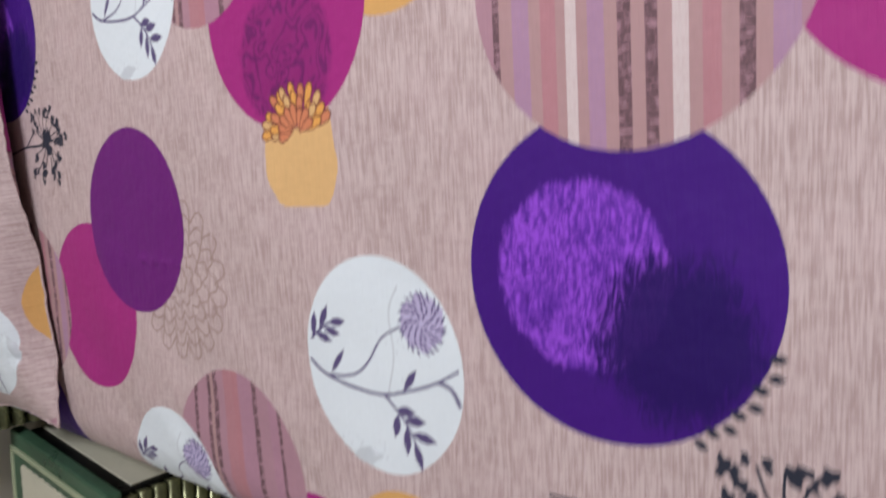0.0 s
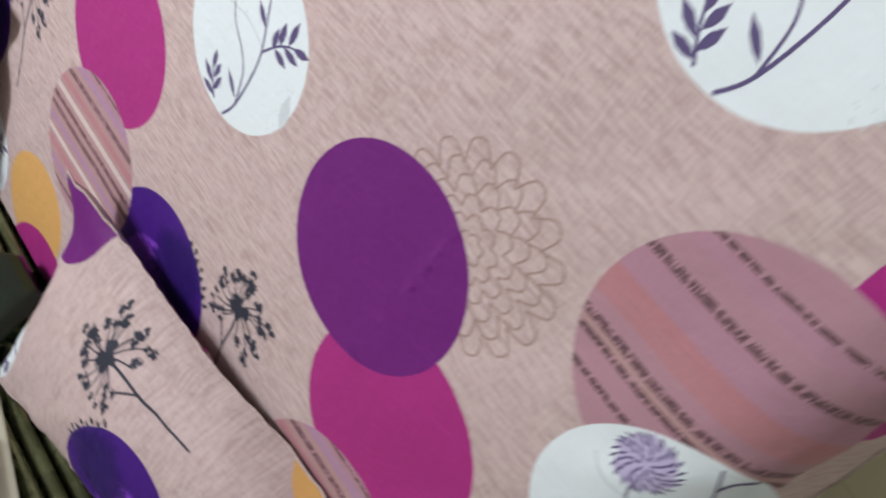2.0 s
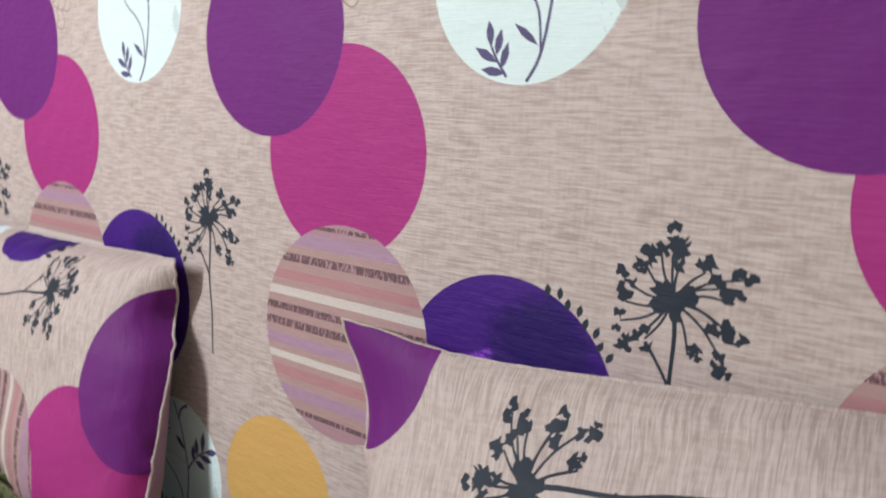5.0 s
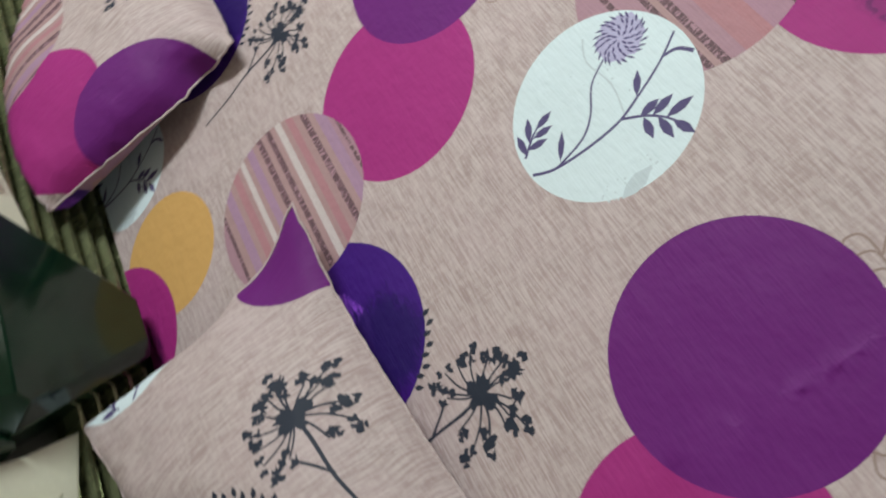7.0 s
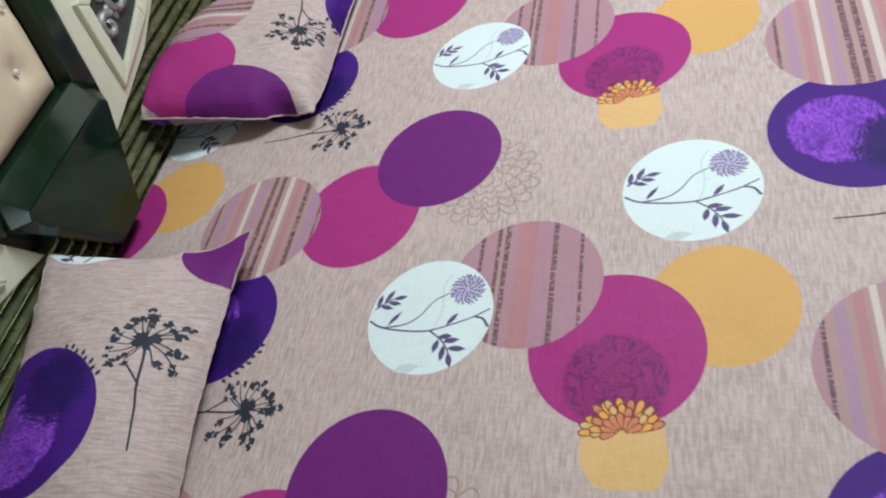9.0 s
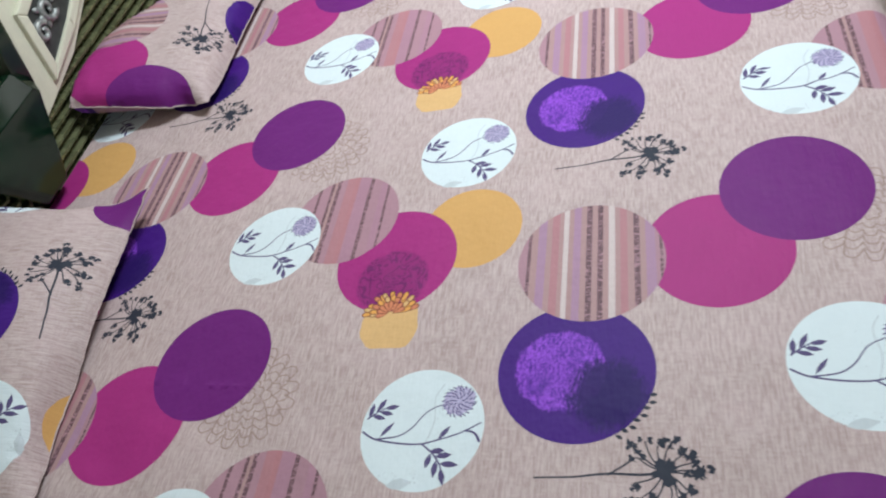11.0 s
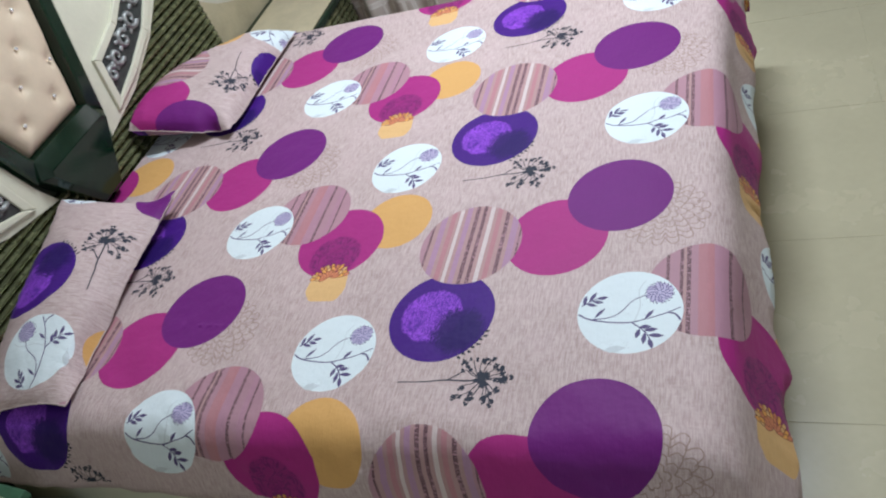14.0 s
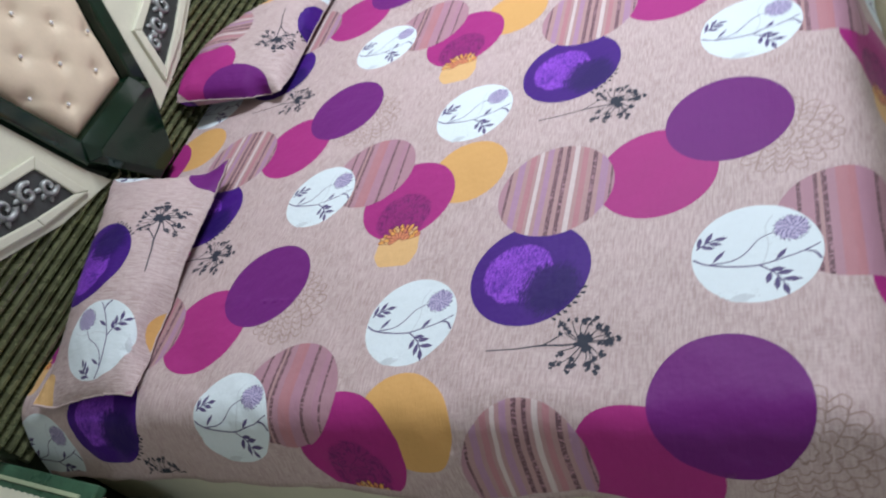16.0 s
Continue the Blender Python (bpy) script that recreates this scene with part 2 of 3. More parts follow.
def twig_art(c, r):
    """Branch, two sprigs and a thistle head inside a white disc."""
    P = lambda x, y: (c[0] + r * x, c[1] + r * y)
    out = []
    out.append((GREY_INK, leaf(P(-0.42, -0.93), P(0.0, -0.86), 0.16 * r)))
    out.append((GREY_INK, ribbon([P(0.10, -0.28), P(0.2, 0.1), P(0.16, 0.5), P(0.28, 0.74)], 0.02 * r, 0.02 * r)))
    out.append((VIOLET, ribbon([P(-0.97, -0.07), P(-0.76, -0.19), P(-0.4, -0.26), P(0.0, -0.28), P(0.3, -0.21), P(0.65, -0.09), P(0.95, 0.07)], 0.034 * r, 0.022 * r)))
    out.append((VIOLET, ribbon([P(-0.72, -0.2), P(-0.36, -0.15), P(-0.14, 0.0), P(0.05, 0.25), P(0.3, 0.38)], 0.026 * r, 0.018 * r)))
    out.append((VIOLET, ribbon([P(-0.93, 0.14), P(-0.75, 0.27), P(-0.55, 0.37)], 0.03 * r, 0.02 * r)))
    for b, t in (((-0.9, 0.16), (-0.86, 0.42)), ((-0.8, 0.25), (-0.66, 0.5)), ((-0.66, 0.32), (-0.42, 0.36)), ((-0.86, 0.2), (-0.62, 0.14)), ((-0.74, 0.26), (-0.5, 0.22))):
        out.append((VIOLET, leaf(P(*b), P(*t), 0.085 * r)))
    out.append((VIOLET, leaf(P(-0.66, -0.17), P(-0.46, 0.09), 0.07 * r)))
    out.append((VIOLET, leaf(P(0.3, -0.2), P(0.47, 0.02), 0.08 * r)))
    out.append((VIOLET, ribbon([P(0.06, -0.28), P(0.25, -0.43), P(0.38, -0.6), P(0.47, -0.82)], 0.03 * r, 0.02 * r)))
    for b, t in (((0.2, -0.39), (0.44, -0.38)), ((0.29, -0.47), (0.56, -0.44)), ((0.37, -0.58), (0.68, -0.6)), ((0.22, -0.42), (0.16, -0.66)), ((0.32, -0.52), (0.3, -0.8)), ((0.4, -0.65), (0.47, -0.9))):
        out.append((VIOLET, leaf(P(*b), P(*t), 0.095 * r)))
    out.append((VIOLET, ribbon([P(0.72, -0.06), P(0.86, -0.1), P(0.95, -0.24)], 0.03 * r, 0.045 * r)))
    dots = random.Random(8)
    for k in range(46):
        a, s = (dots.uniform(-0.6, 0.05), -0.82 + dots.uniform(-0.09, 0.1)) if k < 26 else (dots.uniform(-0.05, 0.34), dots.uniform(-0.12, 0.62))
        if k < 26 or abs(a - 0.13 - 0.18 * s) > 0.05:
            out.append((GREY_INK, ring(P(a, s), 0.011 * r * dots.uniform(0.7, 1.3), 5)))
    hc = Vector(P(0.55, 0.43))
    out.append((LILAC_HEAD, ring(hc, 0.25 * r, 24, 0.3, 3)))
    rnd = random.Random(5)
    for k in range(4):
        n = 7 + 5 * k
        for i in range(n):
            a = 2 * math.pi * (i + 0.5 * (k % 2)) / n + rnd.uniform(-0.1, 0.1)
            d = Vector((math.cos(a), math.sin(a)))
            s = (0.03 + 0.062 * k) * r
            out.append((VIOLET, leaf(hc + d * s, hc + Vector((math.cos(a + 0.25), math.sin(a + 0.25))) * (s + 0.078 * r), 0.024 * r)))
    return out


def umbel_art(h):
    """A dried umbel: a dark hub, rays with clustered seed heads, and a forked stem."""
    h = Vector(h)
    rnd = random.Random(11)
    out = [(INK, ribbon([h, h + Vector((-0.03, -0.004)), h + Vector((-0.08, -0.004)), h + Vector((-0.13, -0.011)), h + Vector((-0.186, -0.014))], 0.0045, 0.0026))]
    out.append((INK, ribbon([h + Vector((-0.08, -0.006)), h + Vector((-0.058, 0.008)), h + Vector((-0.040, 0.021))], 0.003, 0.003)))
    heads = [(0.056, 0.002, 4), (0.038, -0.004, 4), (0.030, 0.029, 4), (0.028, -0.024, 3), (0.026, -0.054, 3), (0.006, -0.050, 3), (-0.023, -0.053, 3), (-0.046, -0.047, 3), (-0.044, -0.017, 3), (-0.038, 0.022, 4), (-0.044, 0.042, 3), (-0.008, 0.043, 2), (0.012, 0.046, 3), (-0.014, -0.039, 2), (0.047, 0.016, 2), (0.016, -0.036, 2), (-0.026, 0.046, 2)]
    for x, y, k in heads:
        p = h + Vector((x, y))
        out.append((INK, ribbon([h, h + Vector((x * 0.5 - y * 0.1, y * 0.5 + x * 0.05)), p], 0.0027, 0.0020)))
        for i in range(k):
            a = rnd.uniform(0, 6.28)
            out.append((INK, ring(p + Vector((math.cos(a), math.sin(a))) * rnd.uniform(0.0045, 0.0085), rnd.uniform(0.0042, 0.0062), 11, 1.3, rnd.uniform(0, 9))))
    out.append((INK, ring(h, 0.0175, 30, 0.8, 2)))
    return out


def petal(base, tip, w):
    base, tip = Vector(base), Vector(tip)
    d = tip - base
    n = Vector((-d.y, d.x)).normalized() * w / 2
    return [base, base + d * 0.45 - n * 0.8, base + d * 0.8 - n, base + d * 0.95 - n * 0.6, tip, base + d * 0.95 + n * 0.6, base + d * 0.8 + n, base + d * 0.45 + n * 0.8]


def crown_art(c, r):
    """A chrysanthemum, orange to salmon, over the lower rim of a magenta disc."""
    out = []
    rnd = random.Random(3)
    base = Vector((c[0] + 0.10 * r, c[1] - 1.04 * r))
    for row, (n, rad, ln) in enumerate(((12, 0.24, 0.20), (10, 0.15, 0.19), (8, 0.06, 0.17))):
        for i in range(n):
            a = math.radians(174 - 168 * i / (n - 1) + rnd.uniform(-6, 6))
            d = Vector((math.cos(a) * 1.08, math.sin(a) * 0.92))
            e = Vector((math.cos(a + 0.35), math.sin(a + 0.35)))
            p0 = base + d * rad * r * 0.8
            p1 = base + d * rad * r + e * ln * r * rnd.uniform(0.85, 1.1)
            q = (p1 - p0).normalized() * 0.016 * r
            out.append((BROWN_INK, petal(p0 - q, p1 + q, 0.098 * r)))
            out.append(((ORANGE, PALE_YELLOW, ORANGE, SALMON)[(i + row) % 4] if row < 2 else SALMON, petal(p0, p1, 0.070 * r)))
    return out


def lace_art(c, r):
    """Rows of scalloped outlines, like a crochet rosette."""
    out = []
    c = Vector(c)
    for k in range(1, 7):
        rad, n = r * k / 6.0, 5 + 2 * k
        for i in range(n):
            a0 = 2 * math.pi * (i + 0.5 * (k % 2)) / n
            a1 = a0 + 2 * math.pi / n
            am = (a0 + a1) / 2
            f = lambda a, s: c + Vector((math.cos(a), math.sin(a))) * s
            out.append((LACE, ribbon([f(a0, rad * 0.8), f(a0 * 0.75 + a1 * 0.25, rad * 1.0), f(am, rad * 1.04), f(a0 * 0.25 + a1 * 0.75, rad * 1.0), f(a1, rad * 0.8)], 0.0022, 0.0022)))
    return out


def one_repeat():
    """(slot, outline, centre, radius) from the bottom of the print to its top."""
    out = []

    def put(shapes, c, r):
        out.extend((s, pts, c, r) for s, pts in shapes)

    def disc(slot, c, r, n=56):
        out.append((slot, ring(c, r, n), c, r))

    put(lace_art((0.797, 0.033), 0.098), (0.797, 0.033), 0.1)
    disc(MAGENTA, (0.558, -0.020), 0.122)
    disc(PURPLE, (0.695, 0.106), 0.1235)
    disc(INDIGO, (0.325, -0.250), 0.1262)
    rim = []
    for i in range(8):
        a = math.radians(-22 - i * 5.5)
        d = Vector((math.cos(a), math.sin(a)))
        e = Vector((math.cos(a + 0.5), math.sin(a + 0.5)))
        p = Vector((0.326, -0.251)) + d * (0.1215 + 0.004 * (i % 2))
        rim.append((INK, leaf(p, p + e * 0.013, 0.0065)))
    put(rim, (0.326, -0.251), 0.1245)
    disc(STRIPE_B, (0.345, -0.028), 0.130)
    blob = ring((1.048, -0.470), 0.057, 30, 0.12, 4)
    out.append((PALE_YELLOW, [Vector((p.x, max(p.y, -0.516))) for p in blob], (1.049, -0.462), 0.057))
    out.append((PALE_YELLOW, [Vector(p) for p in ((0.993, -0.468), (1.103, -0.468), (1.097, -0.418), (0.999, -0.418))], (1.049, -0.462), 0.057))
    disc(YELLOW, (1.180, -0.246), 0.100)
    disc(ROSE_DISC, (1.033, -0.3125), 0.124)
    put(crown_art((1.033, -0.3125), 0.124), (1.033, -0.3125), 0.125)
    disc(STRIPE_A, (0.893, -0.192), 0.1215)
    for c in ((0.741, -0.248), (1.145, -0.0285)):
        disc(WHITE, c, 0.106)
        put(twig_art(c, 0.106), c, 0.106)
    put(umbel_art((0.456, -0.416)), (0.456, -0.416), 0.06)
    return out


REPEAT = one_repeat()


def printed_cloth(name, lo, hi, to_print, shape, grid):
    """A piece of the printed cloth over the rectangle lo..hi, cut along the outlines of the print.
    to_print takes a point of the piece into the print's plane; shape takes it into space."""
    inv = to_print.inverted()
    pts, faces, info = [], [], []

    def add(poly, what):
        area = sum(a.x * b.y - b.x * a.y for a, b in zip(poly, poly[1:] + poly[:1]))
        if area < 0:
            poly = poly[::-1]
        n = len(pts)
        pts.extend(poly)
        faces.append(list(range(n, n + len(poly))))
        info.append(what)

    add([Vector((lo[0], lo[1])), Vector((hi[0], lo[1])), Vector((hi[0], hi[1])), Vector((lo[0], hi[1]))], (GROUND, (0, 0), 1.0))
    for i in range(-4, 5):
        for j in range(-7, 8):
            o = STEP_B * i + STEP_A * j
            for slot, poly, c, r in REPEAT:
                q = [(inv @ (p + o).to_3d()).to_2d() for p in poly]
                if max(p.x for p in q) < lo[0] or min(p.x for p in q) > hi[0] or max(p.y for p in q) < lo[1] or min(p.y for p in q) > hi[1]:
                    continue
                add(q, (slot, (c[0] + o.x, c[1] + o.y), r))
    nx, ny = max(2, round((hi[0] - lo[0]) / grid)), max(2, round((hi[1] - lo[1]) / grid))
    for a in range(nx + 1):
        for b in range(ny + 1):
            pts.append(Vector((lo[0] + (hi[0] - lo[0]) * a / nx, lo[1] + (hi[1] - lo[1]) * b / ny)))
    vs, _, fs, _, _, of = geometry.delaunay_2d_cdt(pts, [], faces, 0, 1e-5, True)
    keep = [(f, max(o)) for f, o in zip(fs, of) if o and 0 in o]
    mesh = bpy.data.meshes.new(name)
    mesh.from_pydata([shape(v.x, v.y) for v in vs], [], [f for f, _ in keep])
    cloth, motif = mesh.uv_layers.new(name="cloth"), mesh.uv_layers.new(name="motif")
    flat = [(to_print @ v.to_3d()).to_2d() for v in vs]
    k = 0
    for f, o in keep:
        slot, c, r = info[o]
        for vi in f:
            p = flat[vi]
            cloth.data[k].uv = p
            motif.data[k].uv = ((p.x - c[0]) / r, (p.y - c[1]) / r)
            k += 1
    mesh.polygons.foreach_set("material_index", [info[o][0] for _, o in keep])
    mesh.polygons.foreach_set("use_smooth", [True] * len(keep))
    for m in PRINT:
        mesh.materials.append(m)
    mesh.update()
    return mesh


TOP = 0.52  # the made bed's surface


def fold(s, r):
    """Arc length past the start of an edge into (outwards, down)."""
    if s <= 0:
        return s, 0.0
    if s < r * math.pi / 2:
        return r * math.sin(s / r), r * (1 - math.cos(s / r))
    return r, r + s - r * math.pi / 2


def bed_surface(u, v):
    # the cloth is dragged a little towards the near edge
    v -= 0.011 * math.exp(-((u - 1.24) / 0.11) ** 2) * min(1.0, max(0.0, (-0.755 - v) / 0.05))
    v += 0.014 * min(1.0, max(0.0, (u - 1.32) / 0.08)) * min(1.0, max(0.0, (1.62 - u) / 0.08)) * min(1.0, max(0.0, (-0.80 - v) / 0.07))
    u += 0.010 * min(1.0, max(0.0, (-0.80 - v) / 0.12)) * math.exp(-((u - 1.0) / 0.38) ** 2)
    x, dx = fold(u - 1.955, 0.040)
    x += 1.955
    if v < 0:
        y, dy = fold(-v - 0.835, 0.085)
        y = -(y + 0.835)
        if dy > 0.05:
            y -= (0.30 + 0.12 * min(1.0, max(0.0, (0.5 - u) / 0.3))) * (dy - 0.05)
    else:
        y, dy = fold(v - 0.905, 0.07)
        y += 0.905
    if dx > 0:
        # the foot end swings outwards, ripples, then turns back in under its widest line
        near = max(0.0, -v)
        slope = 0.385 + 0.263 * min(near, 0.9) - 0.209 * max(0.0, min(near, 0.9) - 0.4)
        turn = 0.185 + 0.012 * math.sin(v * 5.3 + 0.4) + 0.050 * math.exp(-((v + 0.575) / 0.05) ** 2) + 0.040 * math.exp(-((v - 0.62) / 0.06) ** 2)
        out = min(dx, turn)
        x += slope * out * (0.8 + 0.2 * out / turn) - 0.34 * max(0.0, dx - turn)
        swell = min(1.0, out / 0.12)
        x += 0.007 * swell * math.sin(v * 13.0 + 1.1 * math.sin(v * 4.0)) + 0.009 * swell * noise.noise((v * 7.0, dx * 3.0, 5.0))
        dx = dx * 0.94
    down = max(dx, dy) + 0.12 * min(dx, dy)
    w = 0.0030 * noise.noise((u * 3.0, v * 3.0, 0.3)) + 0.0012 * noise.noise((u * 11.0, v * 11.0, 4.0))
    if dy > 0.06:
        y += (0.010 * noise.noise((u * 6.0, 2.0, dy * 4)) + 0.005 * noise.noise((u * 17.0, 5.0, dy * 7))) * (1 if v > 0 else -1)
    # sharp ironed creases, soft drag lines towards the near edge and the foot
    w += 0.0026 * math.exp(-((v + 0.582 + 0.03 * (u - 0.6)) / 0.004) ** 2) * math.exp(-((u - 0.64) / 0.17) ** 4)
    w += 0.0016 * math.exp(-((u - 0.985 - 0.05 * v) / 0.005) ** 2) * math.exp(-((v + 0.1) / 0.5) ** 4)
    if v < -0.6:
        k = min(1.0, (-0.6 - v) / 0.2)
        w += 0.006 * k * noise.noise((u * 5.0 + v * 7.0, v * 3.0, 9.0)) + 0.0034 * k * noise.noise((u * 18.0 + v * 22.0, v * 6.0, 2.0))
    w += 0.0035 * math.exp(-((v - 0.1 + 0.6 * (u - 1.75)) / 0.012) ** 2) * math.exp(-((u - 1.8) / 0.15) ** 2)
    return (x, y, TOP - down + w)


def part(name, bm, mat, parent=None, label="", smooth=False):
    mesh = bpy.data.meshes.new(name)
    bm.to_mesh(mesh)
    bm.free()
    mesh.materials.append(mat)
    if smooth:
        mesh.polygons.foreach_set("use_smooth", [True] * len(mesh.polygons))
    ob = new(name, mesh)
    if parent:
        ob.parent = parent
    if label:
        ob["label"] = label
    return ob


def box(lo, hi, bevel=0.0, segs=2):
    bm = bmesh.new()
    bmesh.ops.create_cube(bm, size=1.0)
    for v in bm.verts:
        v.co = Vector([(a + b) / 2 + (b - a) * c for a, b, c in zip(lo, hi, v.co)])
    if bevel:
        bmesh.ops.bevel(bm, geom=bm.edges[:], offset=bevel, segments=segs, affect="EDGES", profile=0.6)
    return bm


def prism(outline, x0, x1, bevel=0.0):
    """An outline in (y, z) raised from x0 to x1, its front rim bevelled."""
    bm = bmesh.new()
    back = [bm.verts.new((x0, y, z)) for y, z in outline]
    front = [bm.verts.new((x1, y, z)) for y, z in outline]
    n = len(outline)
    bm.faces.new(back[::-1])
    ff = bm.faces.new(front)
    for i in range(n):
        bm.faces.new((back[i], back[(i + 1) % n], front[(i + 1) % n], front[i]))
    bmesh.ops.recalc_face_normals(bm, faces=bm.faces[:])
    if bevel:
        bmesh.ops.bevel(bm, geom=list(ff.edges), offset=bevel, segments=2, affect="EDGES", profile=0.6)
    return bm


def paint(name, c, rough=0.5, metal=0.0, var=0.12, scale=8.0, bump=0.0, coat=0.0, spec=0.5):
    m, nt, b = material(name)
    tc = nt.nodes.new("ShaderNodeTexCoord")
    n1 = noise_at(nt, tc.outputs["Object"], scale, 5.0, 0.6)
    n2 = noise_at(nt, tc.outputs["Object"], scale * 14, 3.0, 0.6)
    t = calc(nt, "ADD", calc(nt, "MULTIPLY", n1, 0.7), calc(nt, "MULTIPLY", n2, 0.3))
    col = blend(nt, step(nt, t, 0.3, 0.7), tuple(v * (1 - var) for v in c), tuple(min(1, v * (1 + var)) for v in c))
    nt.links.new(col, b.inputs["Base Color"])
    b.inputs["Metallic"].default_value = metal
    nt.links.new(calc(nt, "MULTIPLY_ADD", n1, 0.2, rough - 0.1), b.inputs["Roughness"])
    b.inputs["Coat Weight"].default_value = coat
    b.inputs["Specular IOR Level"].default_value = spec
    if bump:
        bp = node(nt, "ShaderNodeBump", Height=t, Strength=0.4, Distance=bump)
        nt.links.new(bp.outputs[0], b.inputs["Normal"])
    return m


CREAM_LACQUER = paint("cream_lacquer", (0.62, 0.61, 0.48), 0.38, var=0.06)
GREEN_BLACK = paint("green_black_lacquer", (0.005, 0.018, 0.009), 0.10, var=0.35, spec=0.45)
BLACK = paint("black_lacquer", (0.005, 0.005, 0.005), 0.3, var=0.2, spec=0.2)
GREEN_TOP = paint("green_lacquer", (0.045, 0.105, 0.062), 0.3, var=0.3, spec=0.4)
PALE_GREEN = paint("pale_green_lacquer", (0.36, 0.42, 0.27), 0.4, var=0.12)
OLIVE = paint("dark_olive_lacquer", (0.022, 0.032, 0.015), 0.4, var=0.3)
LEATHER = paint("cream_leatherette", (0.63, 0.52, 0.38), 0.55, var=0.06, scale=14, bump=0.001)
# cream with the far corner's dimness mixed into its colour
SHADED_CREAM = paint("shaded_cream", (0.42, 0.365, 0.24), 0.42, var=0.14, scale=9)
GOLD = paint("antique_gold_lacquer", (0.19, 0.20, 0.105), 0.27, metal=0.6, var=0.35, scale=20)
SILVER = paint("antique_silver", (0.30, 0.31, 0.30), 0.5, metal=0.5, var=0.5, scale=40)
INLAY = paint("dark_inlay", (0.035, 0.04, 0.038), 0.4, var=0.4, scale=40)
CRYSTAL = paint("crystal", (0.85, 0.85, 0.85), 0.1, metal=0.6, var=0.05)
WALL = paint("wall_paint", (0.62, 0.58, 0.48), 0.8, var=0.05, scale=2, bump=0.001)
CEIL = paint("ceiling_paint", (0.78, 0.77, 0.73), 0.9, var=0.03, scale=2)
FLOOR = paint("floor_tile", (0.44, 0.405, 0.28), 0.26, var=0.05, scale=3)
GROUT = paint("grout", (0.40, 0.365, 0.25), 0.7)
MATTRESS = paint("mattress_ticking", (0.6, 0.58, 0.55), 0.8)

# ---- the room ----
def structure(name, bm, mat, label, category):
    return tagged(part(name, bm, mat), label, category, kind="structure")


X0, X1, Y0, Y1, ZC = -0.20, 4.6, -3.6, 1.68, 2.8
structure("floor", box((X0, Y0, -0.1), (X1, Y1, -0.0012)), GROUT, "sunken grout bed under glazed floor tiles", "floor")
structure("ceiling", box((X0 - 0.15, Y0 - 0.15, ZC), (X1 + 0.15, Y1 + 0.15, ZC + 0.12)), CEIL, "plain white painted ceiling", "ceiling")
structure("wall_west", box((X0 - 0.15, Y0 - 0.15, -0.1), (X0, Y1 + 0.15, ZC)), WALL, "cream painted wall behind the bed's head", "wall")
structure("wall_east", box((X1, Y0 - 0.15, -0.1), (X1 + 0.15, Y1 + 0.15, ZC)), WALL, "cream painted wall", "wall")
structure("wall_south", box((X0, Y0 - 0.15, -0.1), (X1, Y0, ZC)), WALL, "cream painted wall", "wall")
structure("wall_north", box((X0, Y1, -0.1), (X1, Y1 + 0.15, ZC)), WALL, "cream painted wall", "wall")

# ---- the bed ----
bed = tagged(new("bed"), "king-size bed with cream frame and a tall decorated headboard", "bed")


def mirror(pts, side, mid=-0.02):
    return pts if side > 0 else [(2 * mid - y, z) for y, z in pts][::-1]


def wing_side(pts, side):
    return mirror([(y + 0.012, z + 0.004) for y, z in pts], side, -0.014)


part("side_rail", box((0.0, -0.928, 0.03), (1.985, -0.884, 0.325), 0.006), CREAM_LACQUER, bed, "cream lacquered side rail")
part("side_rail", box((0.0, 0.925, 0.02), (1.985, 0.965, 0.30), 0.006), CREAM_LACQUER, bed, "cream lacquered side rail")
part("foot_rail", box((1.945, -0.883, 0.03), (1.985, 0.923, 0.30), 0.006), CREAM_LACQUER, bed)
part("platform", box((0.0, -0.883, 0.0), (1.943, 0.923, 0.30)), BLACK, bed)
part("headboard_panel", box((-0.09, -0.98, 0.0), (-0.03, 0.97, 1.42), 0.005), OLIVE, bed, "dark backing panel of the headboard")
# horizontal ribs
for side in (1, -1):
    for k in range(16):
        z = 0.40 + k * 0.029
        zc = z + 0.0145
        inner = max(0.02, (zc - 0.66) / 0.30 * 0.55 + 0.16) if zc > 0.66 else 0.02
        if inner > 0.86:
            continue
        bm = bmesh.new()
        rows = []
        for y in (inner, 0.93):
            yy = y if side > 0 else -0.04 - y
            prof = [(-0.03, z + 0.002), (-0.014, z + 0.003), (0.003, z + 0.009), (0.006, z + 0.014), (0.006, z + 0.019), (-0.002, z + 0.023), (-0.014, z + 0.027), (-0.03, z + 0.028)]
            rows.append([bm.verts.new((px, yy, pz)) for px, pz in prof])
        for a in range(7):
            bm.faces.new((rows[0][a], rows[0][a + 1], rows[1][a + 1], rows[1][a]))
        bm.faces.new(rows[0])
        bm.faces.new(rows[1])
        bmesh.ops.recalc_face_normals(bm, faces=bm.faces[:])
        part("rib", bm, GOLD, bed, smooth=False)
# cream wing bands with carved inlays
for side in (1, -1):
    outer = [(0.135, 0.655), (0.35, 0.70), (0.56, 0.785), (0.75, 0.905), (0.90, 1.06), (0.93, 1.40), (0.36, 1.40), (0.30, 1.16), (0.172, 0.735)]
    wing = part("wing_panel", prism(wing_side(outer, side), -0.028, 0.012, 0.004), CREAM_LACQUER, bed, "cream lacquered wing of the headboard")
    hole = [(0.262, 0.728), (0.40, 0.775), (0.54, 0.835), (0.68, 0.94), (0.80, 1.09), (0.71, 1.12), (0.60, 1.0), (0.44, 0.905), (0.288, 0.858)]
    part("inlay", prism(wing_side(hole, side), 0.0125, 0.0165), INLAY, wing, "dark inlay with silver scroll carving")
